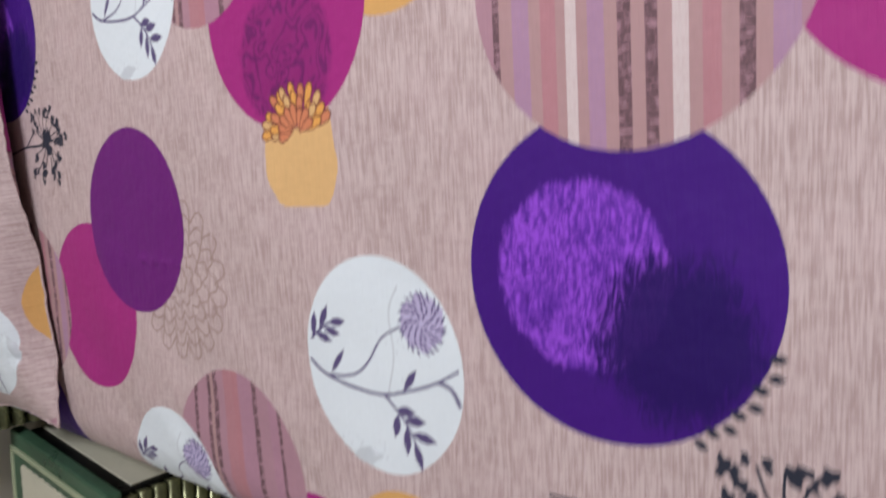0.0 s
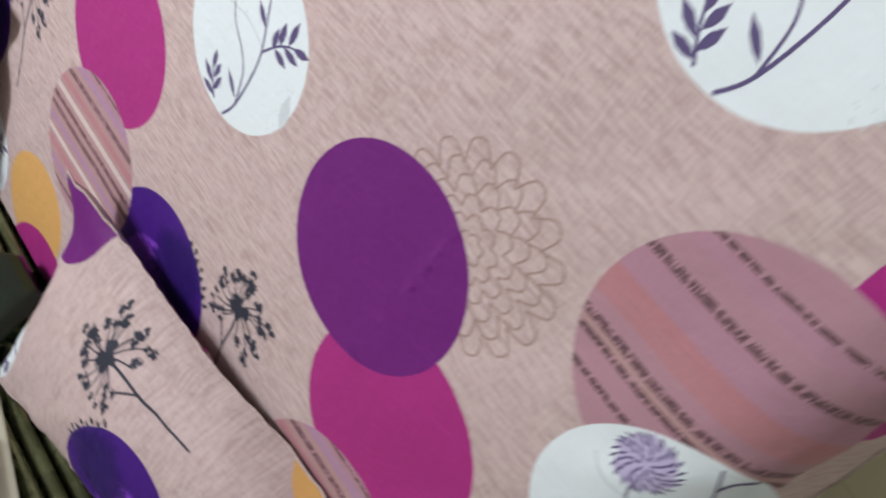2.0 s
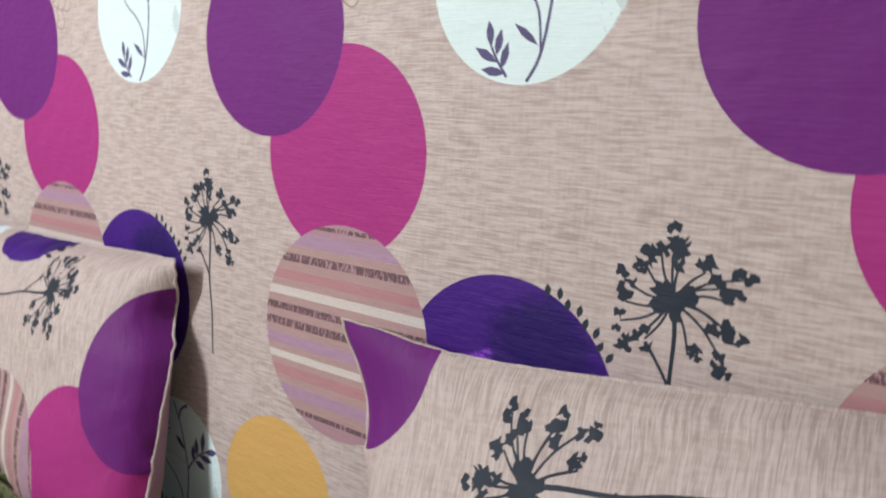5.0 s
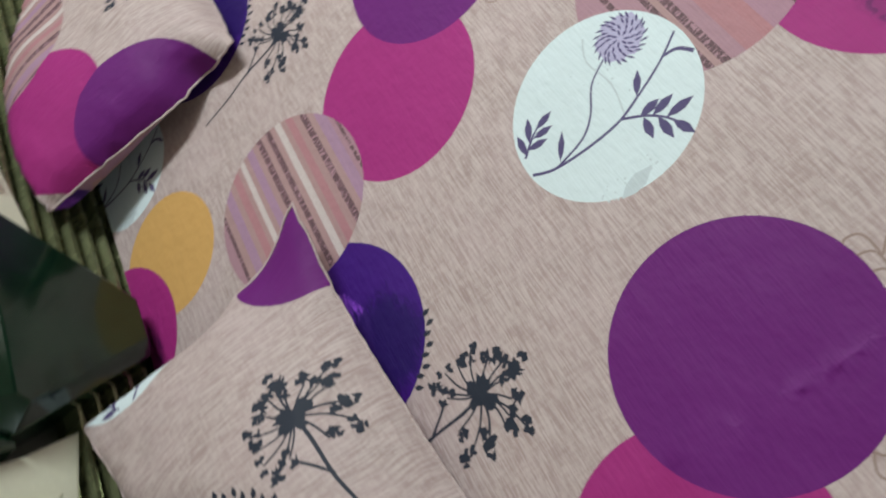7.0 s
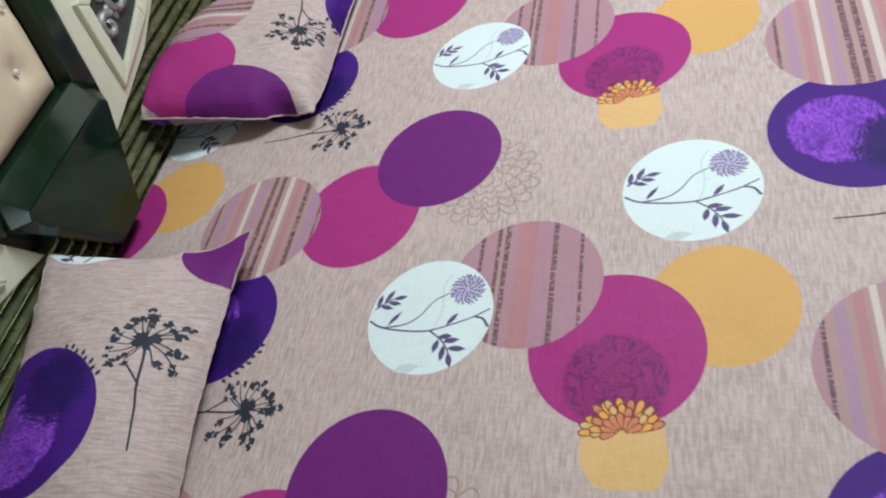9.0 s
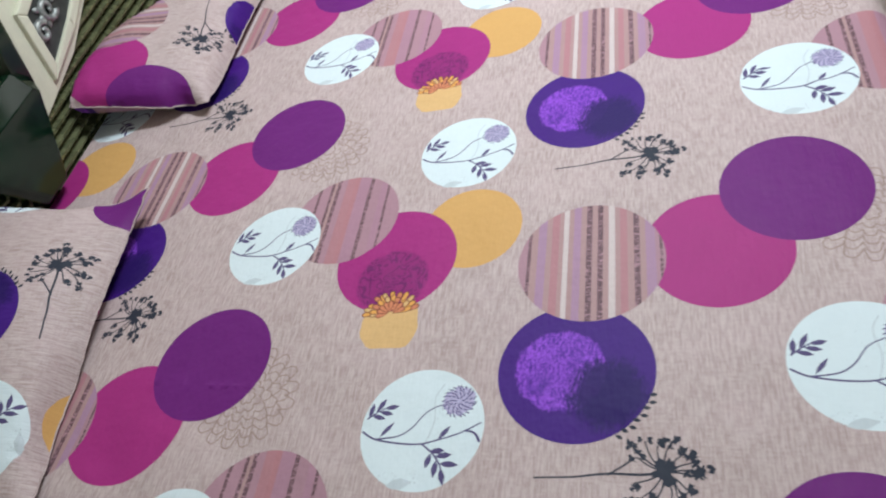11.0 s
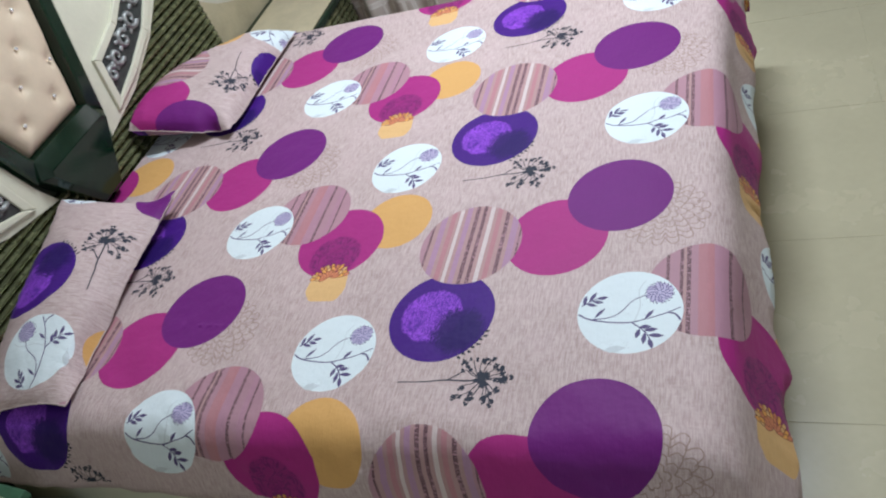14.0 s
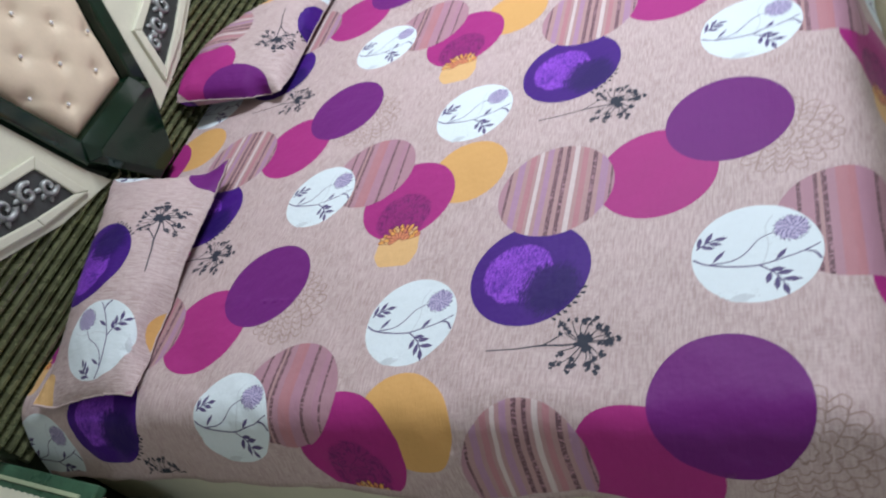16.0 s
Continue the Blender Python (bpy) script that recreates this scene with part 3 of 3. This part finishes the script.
    for cy, cz, r, spin in ((0.30, 0.80, 0.026, 1), (0.36, 0.832, 0.030, -1), (0.435, 0.855, 0.032, 1), (0.515, 0.89, 0.034, -1), (0.59, 0.935, 0.036, 1), (0.66, 0.995, 0.036, -1), (0.72, 1.06, 0.034, 1)):
        y0s = wing_side([(cy, cz)], side)[0]
        prev = None
        carv = bmesh.new()
        sp = spin * side
        for q in range(22):
            a = sp * (0.6 + q * 0.36)
            rr = r * (1 - 0.78 * q / 21)
            c0 = Vector((0.019, y0s[0] + rr * math.cos(a), y0s[1] + rr * math.sin(a)))
            tube = 0.0105 * (1 - 0.35 * q / 21)
            out = Vector((0, math.cos(a), math.sin(a)))
            cur = [carv.verts.new(c0 + out * tube * math.cos(b) + Vector((tube * 1.2 * math.sin(b), 0, 0))) for b in [k * math.pi / 3 for k in range(6)]]
            if prev:
                for k in range(6):
                    carv.faces.new((prev[k], prev[(k + 1) % 6], cur[(k + 1) % 6], cur[k]))
            prev = cur
        for q in range(3):
            a = sp * (2.2 + q * 0.7)
            mat4 = Matrix.Translation((0.018, y0s[0] + r * 1.15 * math.cos(a), y0s[1] + r * 1.15 * math.sin(a))) @ Matrix.Rotation(a, 4, "X") @ Matrix.Diagonal((0.006, 0.016, 0.008, 1))
            bead = bmesh.new()
            bmesh.ops.create_uvsphere(bead, u_segments=8, v_segments=5, radius=1.0, matrix=mat4)
            part("carved_leaf", bead, SILVER, wing, "antique silver leaf", True)
        bmesh.ops.recalc_face_normals(carv, faces=carv.faces[:])
        part("carved_scroll", carv, SILVER, wing, "antique silver scroll", True)
    rim_outer = [(0.225, 0.70), (0.40, 0.745), (0.555, 0.81), (0.70, 0.92), (0.835, 1.09), (0.70, 1.16), (0.585, 1.025), (0.43, 0.93), (0.26, 0.88)]
    n = len(hole)
    for i in range(n):
        a, b, c, d = hole[i], hole[(i + 1) % n], rim_outer[(i + 1) % n], rim_outer[i]
        part("moulding", prism(wing_side([a, b, c, d], side), 0.0125, 0.026, 0.005), CREAM_LACQUER, wing)
# dark V frame
for side in (1, -1):
    part("frame_bar", prism(mirror([(0.125, 0.808), (0.168, 0.75), (0.36, 1.40), (0.312, 1.40)], side), -0.028, 0.036, 0.010), GREEN_BLACK, bed, "dark green lacquered frame bar")
# tapered block under the cushion: a chamfer along its top, a raised face, narrow bevelled flanks
bm = bmesh.new()
RIM = [(-0.168, 0.812), (0.128, 0.812), (0.160, 0.757), (0.030, 0.548), (-0.070, 0.548), (-0.200, 0.757)]
RIM_X = (0.030, 0.030, 0.040, 0.046, 0.046, 0.040)
FACE = [(-0.162, 0.764), (0.122, 0.764), (0.134, 0.748), (0.016, 0.562), (-0.056, 0.562), (-0.174, 0.748)]
b0 = [bm.verts.new((-0.028, y, z)) for y, z in RIM]
r0 = [bm.verts.new((x, y, z)) for x, (y, z) in zip(RIM_X, RIM)]
f0 = [bm.verts.new((0.066, y, z)) for y, z in FACE]
n = len(RIM)
for i in range(n):
    k = (i + 1) % n
    bm.faces.new((b0[i], b0[k], r0[k], r0[i]))
    bm.faces.new((r0[i], r0[k], f0[k], f0[i]))
bm.faces.new(f0)
bm.faces.new(b0[::-1])
bmesh.ops.recalc_face_normals(bm, faces=bm.faces[:])
bmesh.ops.bevel(bm, geom=bm.edges[:], offset=0.002, segments=1, affect="EDGES")
part("keel_block", bm, GREEN_BLACK, bed, "dark green faceted block under the cushion")
# buttoned cushion
BUTTONS = [(-0.025 + 0.155 * i + (0.0775 if k % 2 else 0.0), 0.985 + 0.0865 * k) for k in range(-1, 5) for i in range(-3, 4)]
BUTTONS = [(y, z) for y, z in BUTTONS if abs(y + 0.02) < 0.115 + (z - 0.80) * 0.33]
bm = bmesh.new()
NU, NV = 44, 54
vv = []
for j in range(NV + 1):
    z = 0.809 + 0.575 * j / NV
    half = 0.137 + (z - 0.809) * 0.325
    row = []
    for i in range(NU + 1):
        y = -0.02 + half * (2 * i / NU - 1)
        e = min(half - abs(y + 0.02), z - 0.809, 1.384 - z)
        x = 0.048 * (1 - math.exp(-max(e, 0) / 0.022)) - 0.010
        for by, bz in BUTTONS:
            d2 = (y - by) ** 2 + (z - bz) ** 2
            x -= 0.013 * math.exp(-d2 / 0.0005) + 0.005 * math.exp(-d2 / 0.003)
        # pleats between buttons
        s = ((y + 0.025) / 0.155 + (z - 0.985) / 0.173) % 1.0
        t = ((y + 0.025) / 0.155 - (z - 0.985) / 0.173) % 1.0
        x -= 0.0012 * (math.exp(-(min(s, 1 - s) / 0.05) ** 2) + math.exp(-(min(t, 1 - t) / 0.05) ** 2))
        row.append(bm.verts.new((x, y, z)))
    vv.append(row)
for j in range(NV):
    for i in range(NU):
        bm.faces.new((vv[j][i], vv[j][i + 1], vv[j + 1][i + 1], vv[j + 1][i]))
bmesh.ops.recalc_face_normals(bm, faces=bm.faces[:])
cushion = part("cushion", bm, LEATHER, bed, "cream leatherette cushion, diamond tufted", True)
for by, bz in BUTTONS:
    bm = bmesh.new()
    bmesh.ops.create_uvsphere(bm, u_segments=10, v_segments=6, radius=0.0065)
    for v in bm.verts:
        v.co = Vector((v.co.x * 0.7 + 0.0255, v.co.y + by, v.co.z + bz))
    part("button", bm, CRYSTAL, cushion, smooth=True)

mattress = tagged(part("mattress", box((0.01, -0.865, 0.302), (1.965, 0.950, TOP - 0.01), 0.095, 5), MATTRESS), "thick pale mattress on the bed's platform", "mattress")

sheet = new("bedsheet", printed_cloth("bedsheet", (0.012, -1.065), (2.37, 1.20), Matrix.Identity(3), bed_surface, 0.022))
bm = bmesh.new()
hem_line = [(u, -1.065) for u in np.linspace(0.02, 2.36, 150)] + [(2.37, v) for v in np.linspace(-1.04, 1.195, 140)]
rows = []
for u, v in hem_line:
    p = Vector(bed_surface(u, v))
    inner = Vector(bed_surface(u if v > -1.065 else u, v + 0.02 if v <= -1.0649 else v)) if v <= -1.0649 else Vector(bed_surface(u - 0.02, v))
    d = (p - inner).normalized()
    o = Vector((0, -1, 0)) if v <= -1.0649 else Vector((1, 0, 0))
    rows.append([bm.verts.new(p - d * 0.018 + o * 0.0006), bm.verts.new(p + o * 0.0012 + d * 0.001), bm.verts.new(p - o * 0.002 + d * 0.001)])
for p, q in zip(rows, rows[1:]):
    for k in range(2):
        bm.faces.new((p[k], q[k], q[k + 1], p[k + 1]))
bmesh.ops.recalc_face_normals(bm, faces=bm.faces[:])
hem = part("hem", bm, PRINT[GROUND], sheet, "narrow stitched hem", True)
uvl = hem.data.uv_layers.new(name="cloth")
for lp in hem.data.loops:
    co = hem.data.vertices[lp.vertex_index].co
    uvl.data[lp.index].uv = (co.x, co.y + co.z)
tagged(sheet, "beige slub bedsheet printed with purple, magenta, white and striped discs", "bedsheet")


# ---- pillows ----
class PrintPlane:
    """Takes a point of a cloth piece into the print's plane."""

    def __init__(self, m):
        self.m = m

    def __matmul__(self, p):
        return self.m @ Vector((p.x, p.y, 1.0))

    def inverted(self):
        return PrintPlane(self.m.inverted())


def pillow(name, centre, yaw, size, turn, hub, puff, base, tilt, droop, blunt, slope, label, ears, pinch, under, roll):
    """A stuffed case: printed front shaped over the filling, a plain back, pinched corners."""
    L, Wd = size
    cs, sn = math.cos(radians(yaw)), math.sin(radians(yaw))

    def shape(u, v):
        a, b = max(-1, min(1, 2 * u / L)), max(-1, min(1, 2 * v / Wd))
        edge = (1 - abs(a) ** blunt) * (1 - abs(b) ** blunt)
        h = puff * max(edge, 0.0) ** slope
        x, y = u * (1 - 0.05 * (1 - b * b) * abs(a) ** 4), v * (1 - 0.045 * (1 - a * a) * abs(b) ** 4)
        seam_b, seam_a = math.exp(-(1 - abs(b)) * 7), math.exp(-(1 - abs(a)) * 7)
        wr = 0.004 * noise.noise((u * 13, v * 13, centre[1])) + 0.0022 * noise.noise((u * 34, v * 20, 3.0))
        wr += 0.005 * seam_b * noise.noise((u * 46, b * 3, 7.0)) + 0.015 * seam_a * noise.noise((a * 2.5, v * 58, 5.0))
        wr -= 0.010 * math.exp(-((a - 0.75 + 0.35 * (b - 0.1)) / 0.10) ** 2) * math.exp(-((b - 0.05) / 0.35) ** 2)
        z = base + h + wr * min(1.0, max(edge, 0.0) * 5 + 0.15) + tilt * (1 - droop + droop * b) * max(0.0, 0.5 - u / L) ** 1.2
        for (ca, cb), lift in ears.items():
            near = math.exp(-((a - ca) ** 2 + (b - cb) ** 2) / 0.05)
            x, y, z = x + lift[0] * near, y + lift[1] * near, z + lift[2] * near
        crest = max(-0.5, -0.33 + roll[0] * (b + 0.1)) * L if roll[0] else -L
        over = max(0.0, crest - u)
        x, z = x + 0.85 * over, max(0.010, z - 1.3 * over) if over else z
        over = max(0.0, v - roll[1] * Wd / 2) * min(1.0, max(0.0, (0.35 - a) / 0.4))
        y, z = y - 0.45 * over, z - 0.9 * over
        over = max(0.0, u - roll[2] * L / 2) * math.exp(-((b + 0.5) / 0.36) ** 2)
        x, z = x - 0.35 * over, max(0.006, z - 0.95 * over)
        for (ca, cb), (inset, sink) in pinch.items():
            near = math.exp(-((a - ca) / 0.17) ** 2) * math.exp(-abs(b - cb) * 4.5)
            y, z = y - inset * cb * near, z - sink * near
        x = max(x, (0.016 - centre[0] + sn * y) / cs)
        return (x, y, z)

    rot = Matrix.Rotation(radians(turn), 3, "Z")
    off = rot @ Vector((hub[0], hub[1], 0))
    to_print = PrintPlane(Matrix(((rot[0][0], rot[0][1], 0.456 - off.x), (rot[1][0], rot[1][1], -0.416 - off.y), (0, 0, 1))))
    empty = new(name)
    empty.matrix_basis = pose(*centre, 0, 0, yaw)
    tagged(empty, label, "pillow", "pillows on the bed")
    front = new("pillow_front", printed_cloth("pillow_front", (-L / 2, -Wd / 2), (L / 2, Wd / 2), to_print, shape, 0.012))
    front.parent = empty

    def underside(u, v):
        a, b = max(-1, min(1, 2 * u / L)), max(-1, min(1, 2 * v / Wd))
        x, y, z = shape(u, v)
        inside = max(0.0, (1 - a * a) * (1 - b * b)) ** 0.22
        return (x, y, (z - 0.001) * (1 - inside) + 0.004 * inside)

    to_back = PrintPlane(Matrix(((rot[0][0], rot[0][1], under[0]), (rot[1][0], rot[1][1], under[1]), (0, 0, 1))))
    back = new("pillow_back", printed_cloth("pillow_back", (-L / 2, -Wd / 2), (L / 2, Wd / 2), to_back, underside, 0.016))
    back.parent = empty
    # stitched seam round the case
    bm = bmesh.new()
    loop = [(a, -1.0) for a in np.linspace(-1, 1, 40)[:-1]] + [(1.0, b) for b in np.linspace(-1, 1, 60)[:-1]] + [(a, 1.0) for a in np.linspace(1, -1, 40)[:-1]] + [(-1.0, b) for b in np.linspace(1, -1, 60)[:-1]]
    rows = []
    for i, (a, b) in enumerate(loop):
        x, y, z = shape(a * L / 2, b * Wd / 2)
        o = Vector((x, y, 0)).normalized()
        wv = 0.004 * noise.noise((a * 22, b * 34, 2.0))
        rows.append([bm.verts.new((x + o.x * dx, y + o.y * dx, z + dz + wv)) for dx, dz in ((-0.003, 0.0015), (0.0015, 0.0012), (0.0028, -0.0004), (0.0015, -0.002), (-0.003, -0.0015))])
    for i in range(len(rows)):
        p, q = rows[i], rows[(i + 1) % len(rows)]
        for k in range(5):
            bm.faces.new((p[k], q[k], q[(k + 1) % 5], p[(k + 1) % 5]))
    bmesh.ops.recalc_face_normals(bm, faces=bm.faces[:])
    seam = part("seam", bm, PRINT[GROUND], empty, smooth=True)
    uvl = seam.data.uv_layers.new(name="cloth")
    for lp in seam.data.loops:
        co = seam.data.vertices[lp.vertex_index].co
        uvl.data[lp.index].uv = (co.y, co.x)
    return empty


pillow("pillow", (0.2363, -0.5000, TOP + 0.003), 6.94, (0.342, 0.7494), -92.8, (0.0828, 0.1471), 0.0781, 0.033, 0.116, 0.657, 1.79, 0.695, "flat pillow in a beige printed case with indigo and white discs", {(1, 1): (0.030, 0.010, 0.029), (1, -1): (0.012, -0.004, 0.0), (-1, -1): (0.0, 0.012, 0.030)}, {}, (0.42, 0.10), (0.0, 0.91, 0.76))
pillow("pillow", (0.1837, 0.5573, TOP + 0.003), 1.19, (0.424, 0.671), 84.8, (0.1436, -0.1002), 0.0792, 0.0189, 0.0432, -0.541, 3.82, 0.55, "plump pillow in a beige printed case with magenta and purple discs", {(1, -1): (-0.002, 0.020, 0.014)}, {(0.62, -1): (0.034, 0.016)}, (0.0, 0.0), (0.58, 1.0, 1.0))

# ---- night stands ----
def night_stand(name, y0, y1, label, inlay=CREAM_LACQUER, board=GREEN_TOP, back=0.065, front=0.050, side=0.05):
    e = tagged(new(name), label, "night stand", "night stands beside the bed")
    x0, x1, h = -0.06, 0.36, 0.45
    part("carcass", box((x0, y0 + 0.004, 0.02), (x1 - 0.012, y1 - 0.004, h - 0.03), 0.004), BLACK, e)
    for ya in (y0, y1 - 0.004):
        part("side_panel", box((x0 + 0.004, ya, 0.022), (x1 - 0.024, ya + 0.004, h - 0.062), 0.001, 1), CREAM_LACQUER, e, "cream side panel")
    rim_out, rim_in = (x0 + 0.010, y0 + 0.020, x1 - 0.028, y1 - 0.020), (x0 + 0.021, y0 + 0.031, x1 - 0.039, y1 - 0.031)
    if board is GREEN_TOP:
        part("top_field", box((rim_in[0], rim_in[1], h - 0.002), (rim_in[2], rim_in[3], h + 0.0015)), GREEN_TOP, e, "green lacquered field")
        for lo, hi in (((rim_out[0], rim_out[1]), (rim_out[2], rim_in[1])), ((rim_out[0], rim_in[3]), (rim_out[2], rim_out[3])), ((rim_out[0], rim_in[1]), (rim_in[0], rim_in[3])), ((rim_in[2], rim_in[1]), (rim_out[2], rim_in[3]))):
            part("top_rim", box((*lo, h - 0.001), (*hi, h + 0.006), 0.002, 2), PALE_GREEN, e, "pale green raised rim")
    part("top_board", box((x0 - 0.0, y0 - 0.012, h - 0.028), (x1 + 0.012, y1 + 0.012, h), 0.006), board, e, "green lacquered top board")
    # cream inset with a scalloped rim
    bm = bmesh.new()
    rim = []
    xa, xb, ya, yb = x0 + back, x1 - front, y0 + side, y1 - side
    for (px, py), (qx, qy) in (((xa, ya), (xb, ya)), ((xb, ya), (xb, yb)), ((xb, yb), (xa, yb)), ((xa, yb), (xa, ya))):
        ln = math.hypot(qx - px, qy - py)
        n = int(ln / 0.0045)
        for i in range(n):
            t = i / n
            k = 0.004 * abs(math.sin(math.pi * t * round(ln / 0.027)))
            nx, ny = (qy - py) / ln, -(qx - px) / ln
            rim.append((px + (qx - px) * t + nx * k, py + (qy - py) * t + ny * k))
    lo = [bm.verts.new((a, b, h + 0.0018)) for a, b in rim]
    hi = [bm.verts.new((a, b, h + 0.005)) for a, b in rim]
    bm.faces.new(hi)
    for i in range(len(rim)):
        bm.faces.new((lo[i], lo[(i + 1) % len(rim)], hi[(i + 1) % len(rim)], hi[i]))
    bmesh.ops.recalc_face_normals(bm, faces=bm.faces[:])
    part("top_inset", bm, inlay, e, "inset with a scalloped rim")
    for k in range(7):
        z = 0.212 + k * 0.029
        bm = bmesh.new()
        bmesh.ops.create_cone(bm, segments=12, radius1=0.014, radius2=0.014, depth=y1 - y0 - 0.02, cap_ends=True)
        for v in bm.verts:
            v.co = Vector((x1 - 0.006 + v.co.x * 0.8, (y0 + y1) / 2 + v.co.z, z + 0.014 + v.co.y))
        part("rib", bm, GOLD, e, smooth=True)
    drawer = part("drawer_front", box((x1 - 0.01, y0 + 0.005, 0.03), (x1 + 0.006, y1 - 0.005, 0.205), 0.003), BLACK, e, "black drawer front")
    bm = bmesh.new()
    bmesh.ops.create_uvsphere(bm, u_segments=12, v_segments=8, radius=0.008)
    for v in bm.verts:
        v.co += Vector((x1 + 0.014, (y0 + y1) / 2, 0.12))
    part("knob", bm, SILVER, drawer, smooth=True)
    part("plinth", box((x0, y0, 0.0), (x1 + 0.022, y1, 0.029), 0.003), CREAM_LACQUER, e, "cream plinth")
    return e


stand = night_stand("night_stand", -1.522, -1.042, "night stand with green top, cream inset, gold ribbed front")
stand.matrix_basis = Matrix.Translation((0.37, -1.03, 0)) @ Matrix.Rotation(radians(-5.6), 4, "Z") @ Matrix.Translation((-0.37, 1.03, 0))
# far stand: its cream inset takes the darkened, shaded tone
night_stand("night_stand", 1.02, 1.46, "night stand with dark green top and wide cream inset in a shaded tone", SHADED_CREAM, GREEN_BLACK, 0.040, 0.010, 0.012)

# ---- curtains along the far wall ----
def lattice_cloth(name, cell, line, size):
    m, nt, b = material(name)
    uv = coords(nt, "cloth")
    v = node(nt, "ShaderNodeTexVoronoi", Vector=scaled(nt, uv, (1 / size, 0.72 / size, 1)), Scale=1.0, Randomness=0.22)
    v.feature = "DISTANCE_TO_EDGE"
    k = noise_at(nt, uv, 40.0, 3.0)
    rim = step(nt, calc(nt, "ADD", v.outputs["Distance"], calc(nt, "MULTIPLY", k, 0.06)), 0.20, 0.13)
    thread = step(nt, calc(nt, "ABSOLUTE", calc(nt, "ADD", v.outputs["Distance"], -0.09)), 0.03, 0.012)
    c = blend(nt, rim, cell, line)
    c = blend(nt, calc(nt, "MULTIPLY", thread, 0.6), c, (0.75, 0.72, 0.70))
    weave = noise_at(nt, scaled(nt, uv, (300, 300, 1)), 1.0, 2.0)
    c = blend(nt, calc(nt, "MULTIPLY", weave, 0.25), c, (0.28, 0.24, 0.22))
    nt.links.new(c, b.inputs["Base Color"])
    b.inputs["Roughness"].default_value = 0.75
    return m


def curtain(name, x0, x1, y, z0, z1, folds, depth, mat, label, seed):
    bm = bmesh.new()
    nx, nz = int((x1 - x0) * 90), 24
    grid = []
    for i in range(nx + 1):
        u = i / nx
        col = []
        for j in range(nz + 1):
            w = j / nz
            ph = folds * 2 * math.pi * u + 0.9 * math.sin(u * 7 + seed)
            d = depth * (math.sin(ph) + 0.35 * math.sin(2.3 * ph + seed)) * (1.15 - 0.5 * w)
            hemw = 0.012 * math.sin(ph * 0.5 + seed) * (1 - w) ** 3
            col.append(bm.verts.new((x0 + (x1 - x0) * u + 0.01 * math.sin(ph * 1.3) * (1 - w), y + d, z0 + (z1 - z0) * w + hemw)))
        grid.append(col)
    for i in range(nx):
        for j in range(nz):
            bm.faces.new((grid[i][j], grid[i + 1][j], grid[i + 1][j + 1], grid[i][j + 1]))
    ob = part(name, bm, mat, smooth=True)
    uvl = ob.data.uv_layers.new(name="cloth")
    for lp in ob.data.loops:
        k = lp.vertex_index
        uvl.data[lp.index].uv = ((k // (nz + 1)) / nx * (x1 - x0) * 1.5, ob.data.vertices[k].co.z)
    sol = ob.modifiers.new("cloth_thickness", "SOLIDIFY")
    sol.thickness = 0.003
    return tagged(ob, label, "curtain", "curtains along the wall")


LATTICE = lattice_cloth("lattice_curtain_cloth", (0.50, 0.42, 0.395), (0.64, 0.57, 0.55), 0.085)
DARK_CLOTH = paint("dark_curtain_cloth", (0.018, 0.013, 0.022), 0.8, var=0.5, scale=14)
curtain("curtain", 0.33, 2.09, 1.50, 0.012, 2.3, 11, 0.022, LATTICE, "grey-brown curtain with a pale honeycomb lattice, hanging in folds", 0.4)
curtain("curtain", -0.19, 0.31, 1.595, 0.02, 2.3, 4, 0.018, LATTICE, "grey-brown lattice curtain gathered in the corner", 2.0)
curtain("curtain", 2.11, 3.2, 1.52, 0.012, 2.3, 9, 0.026, DARK_CLOTH, "nearly black curtain hanging to the floor in folds", 1.1)
rail = bmesh.new()
bmesh.ops.create_cone(rail, segments=12, radius1=0.012, radius2=0.012, depth=3.6, cap_ends=True)
for v in rail.verts:
    v.co = Vector((1.5 + v.co.z, 1.53 + v.co.x, 2.31 + v.co.y))
tagged(part("curtain_rail", rail, SILVER, smooth=True), "thin metal rail that carries the curtains", "curtain rail")

# cream end panel of the headboard beside the far night stand, shade in its colour
part("end_panel", prism([(0.985, 0.0), (1.545, 0.0), (1.545, 0.47), (1.43, 0.50), (1.12, 0.63), (0.985, 0.72)], -0.10, -0.065, 0.003), SHADED_CREAM, bed, "cream end panel, colour darkened for shade")

# ---- floor tiles ----
TILE = 0.6
floor_ob = bpy.data.objects["floor"]
for ix in range(-1, 8):
    for iy in range(-6, 5):
        xa, ya = max(X0, ix * TILE + 0.05), max(Y0, iy * TILE + 0.1)
        xb, yb = min(X1, ix * TILE + 0.05 + TILE - 0.0016), min(Y1, iy * TILE + 0.1 + TILE - 0.0016)
        if xb - xa < 0.05 or yb - ya < 0.05:
            continue
        part("tile", box((xa, ya, -0.01), (xb, yb, 0.0), 0.0006, 1), FLOOR, floor_ob)
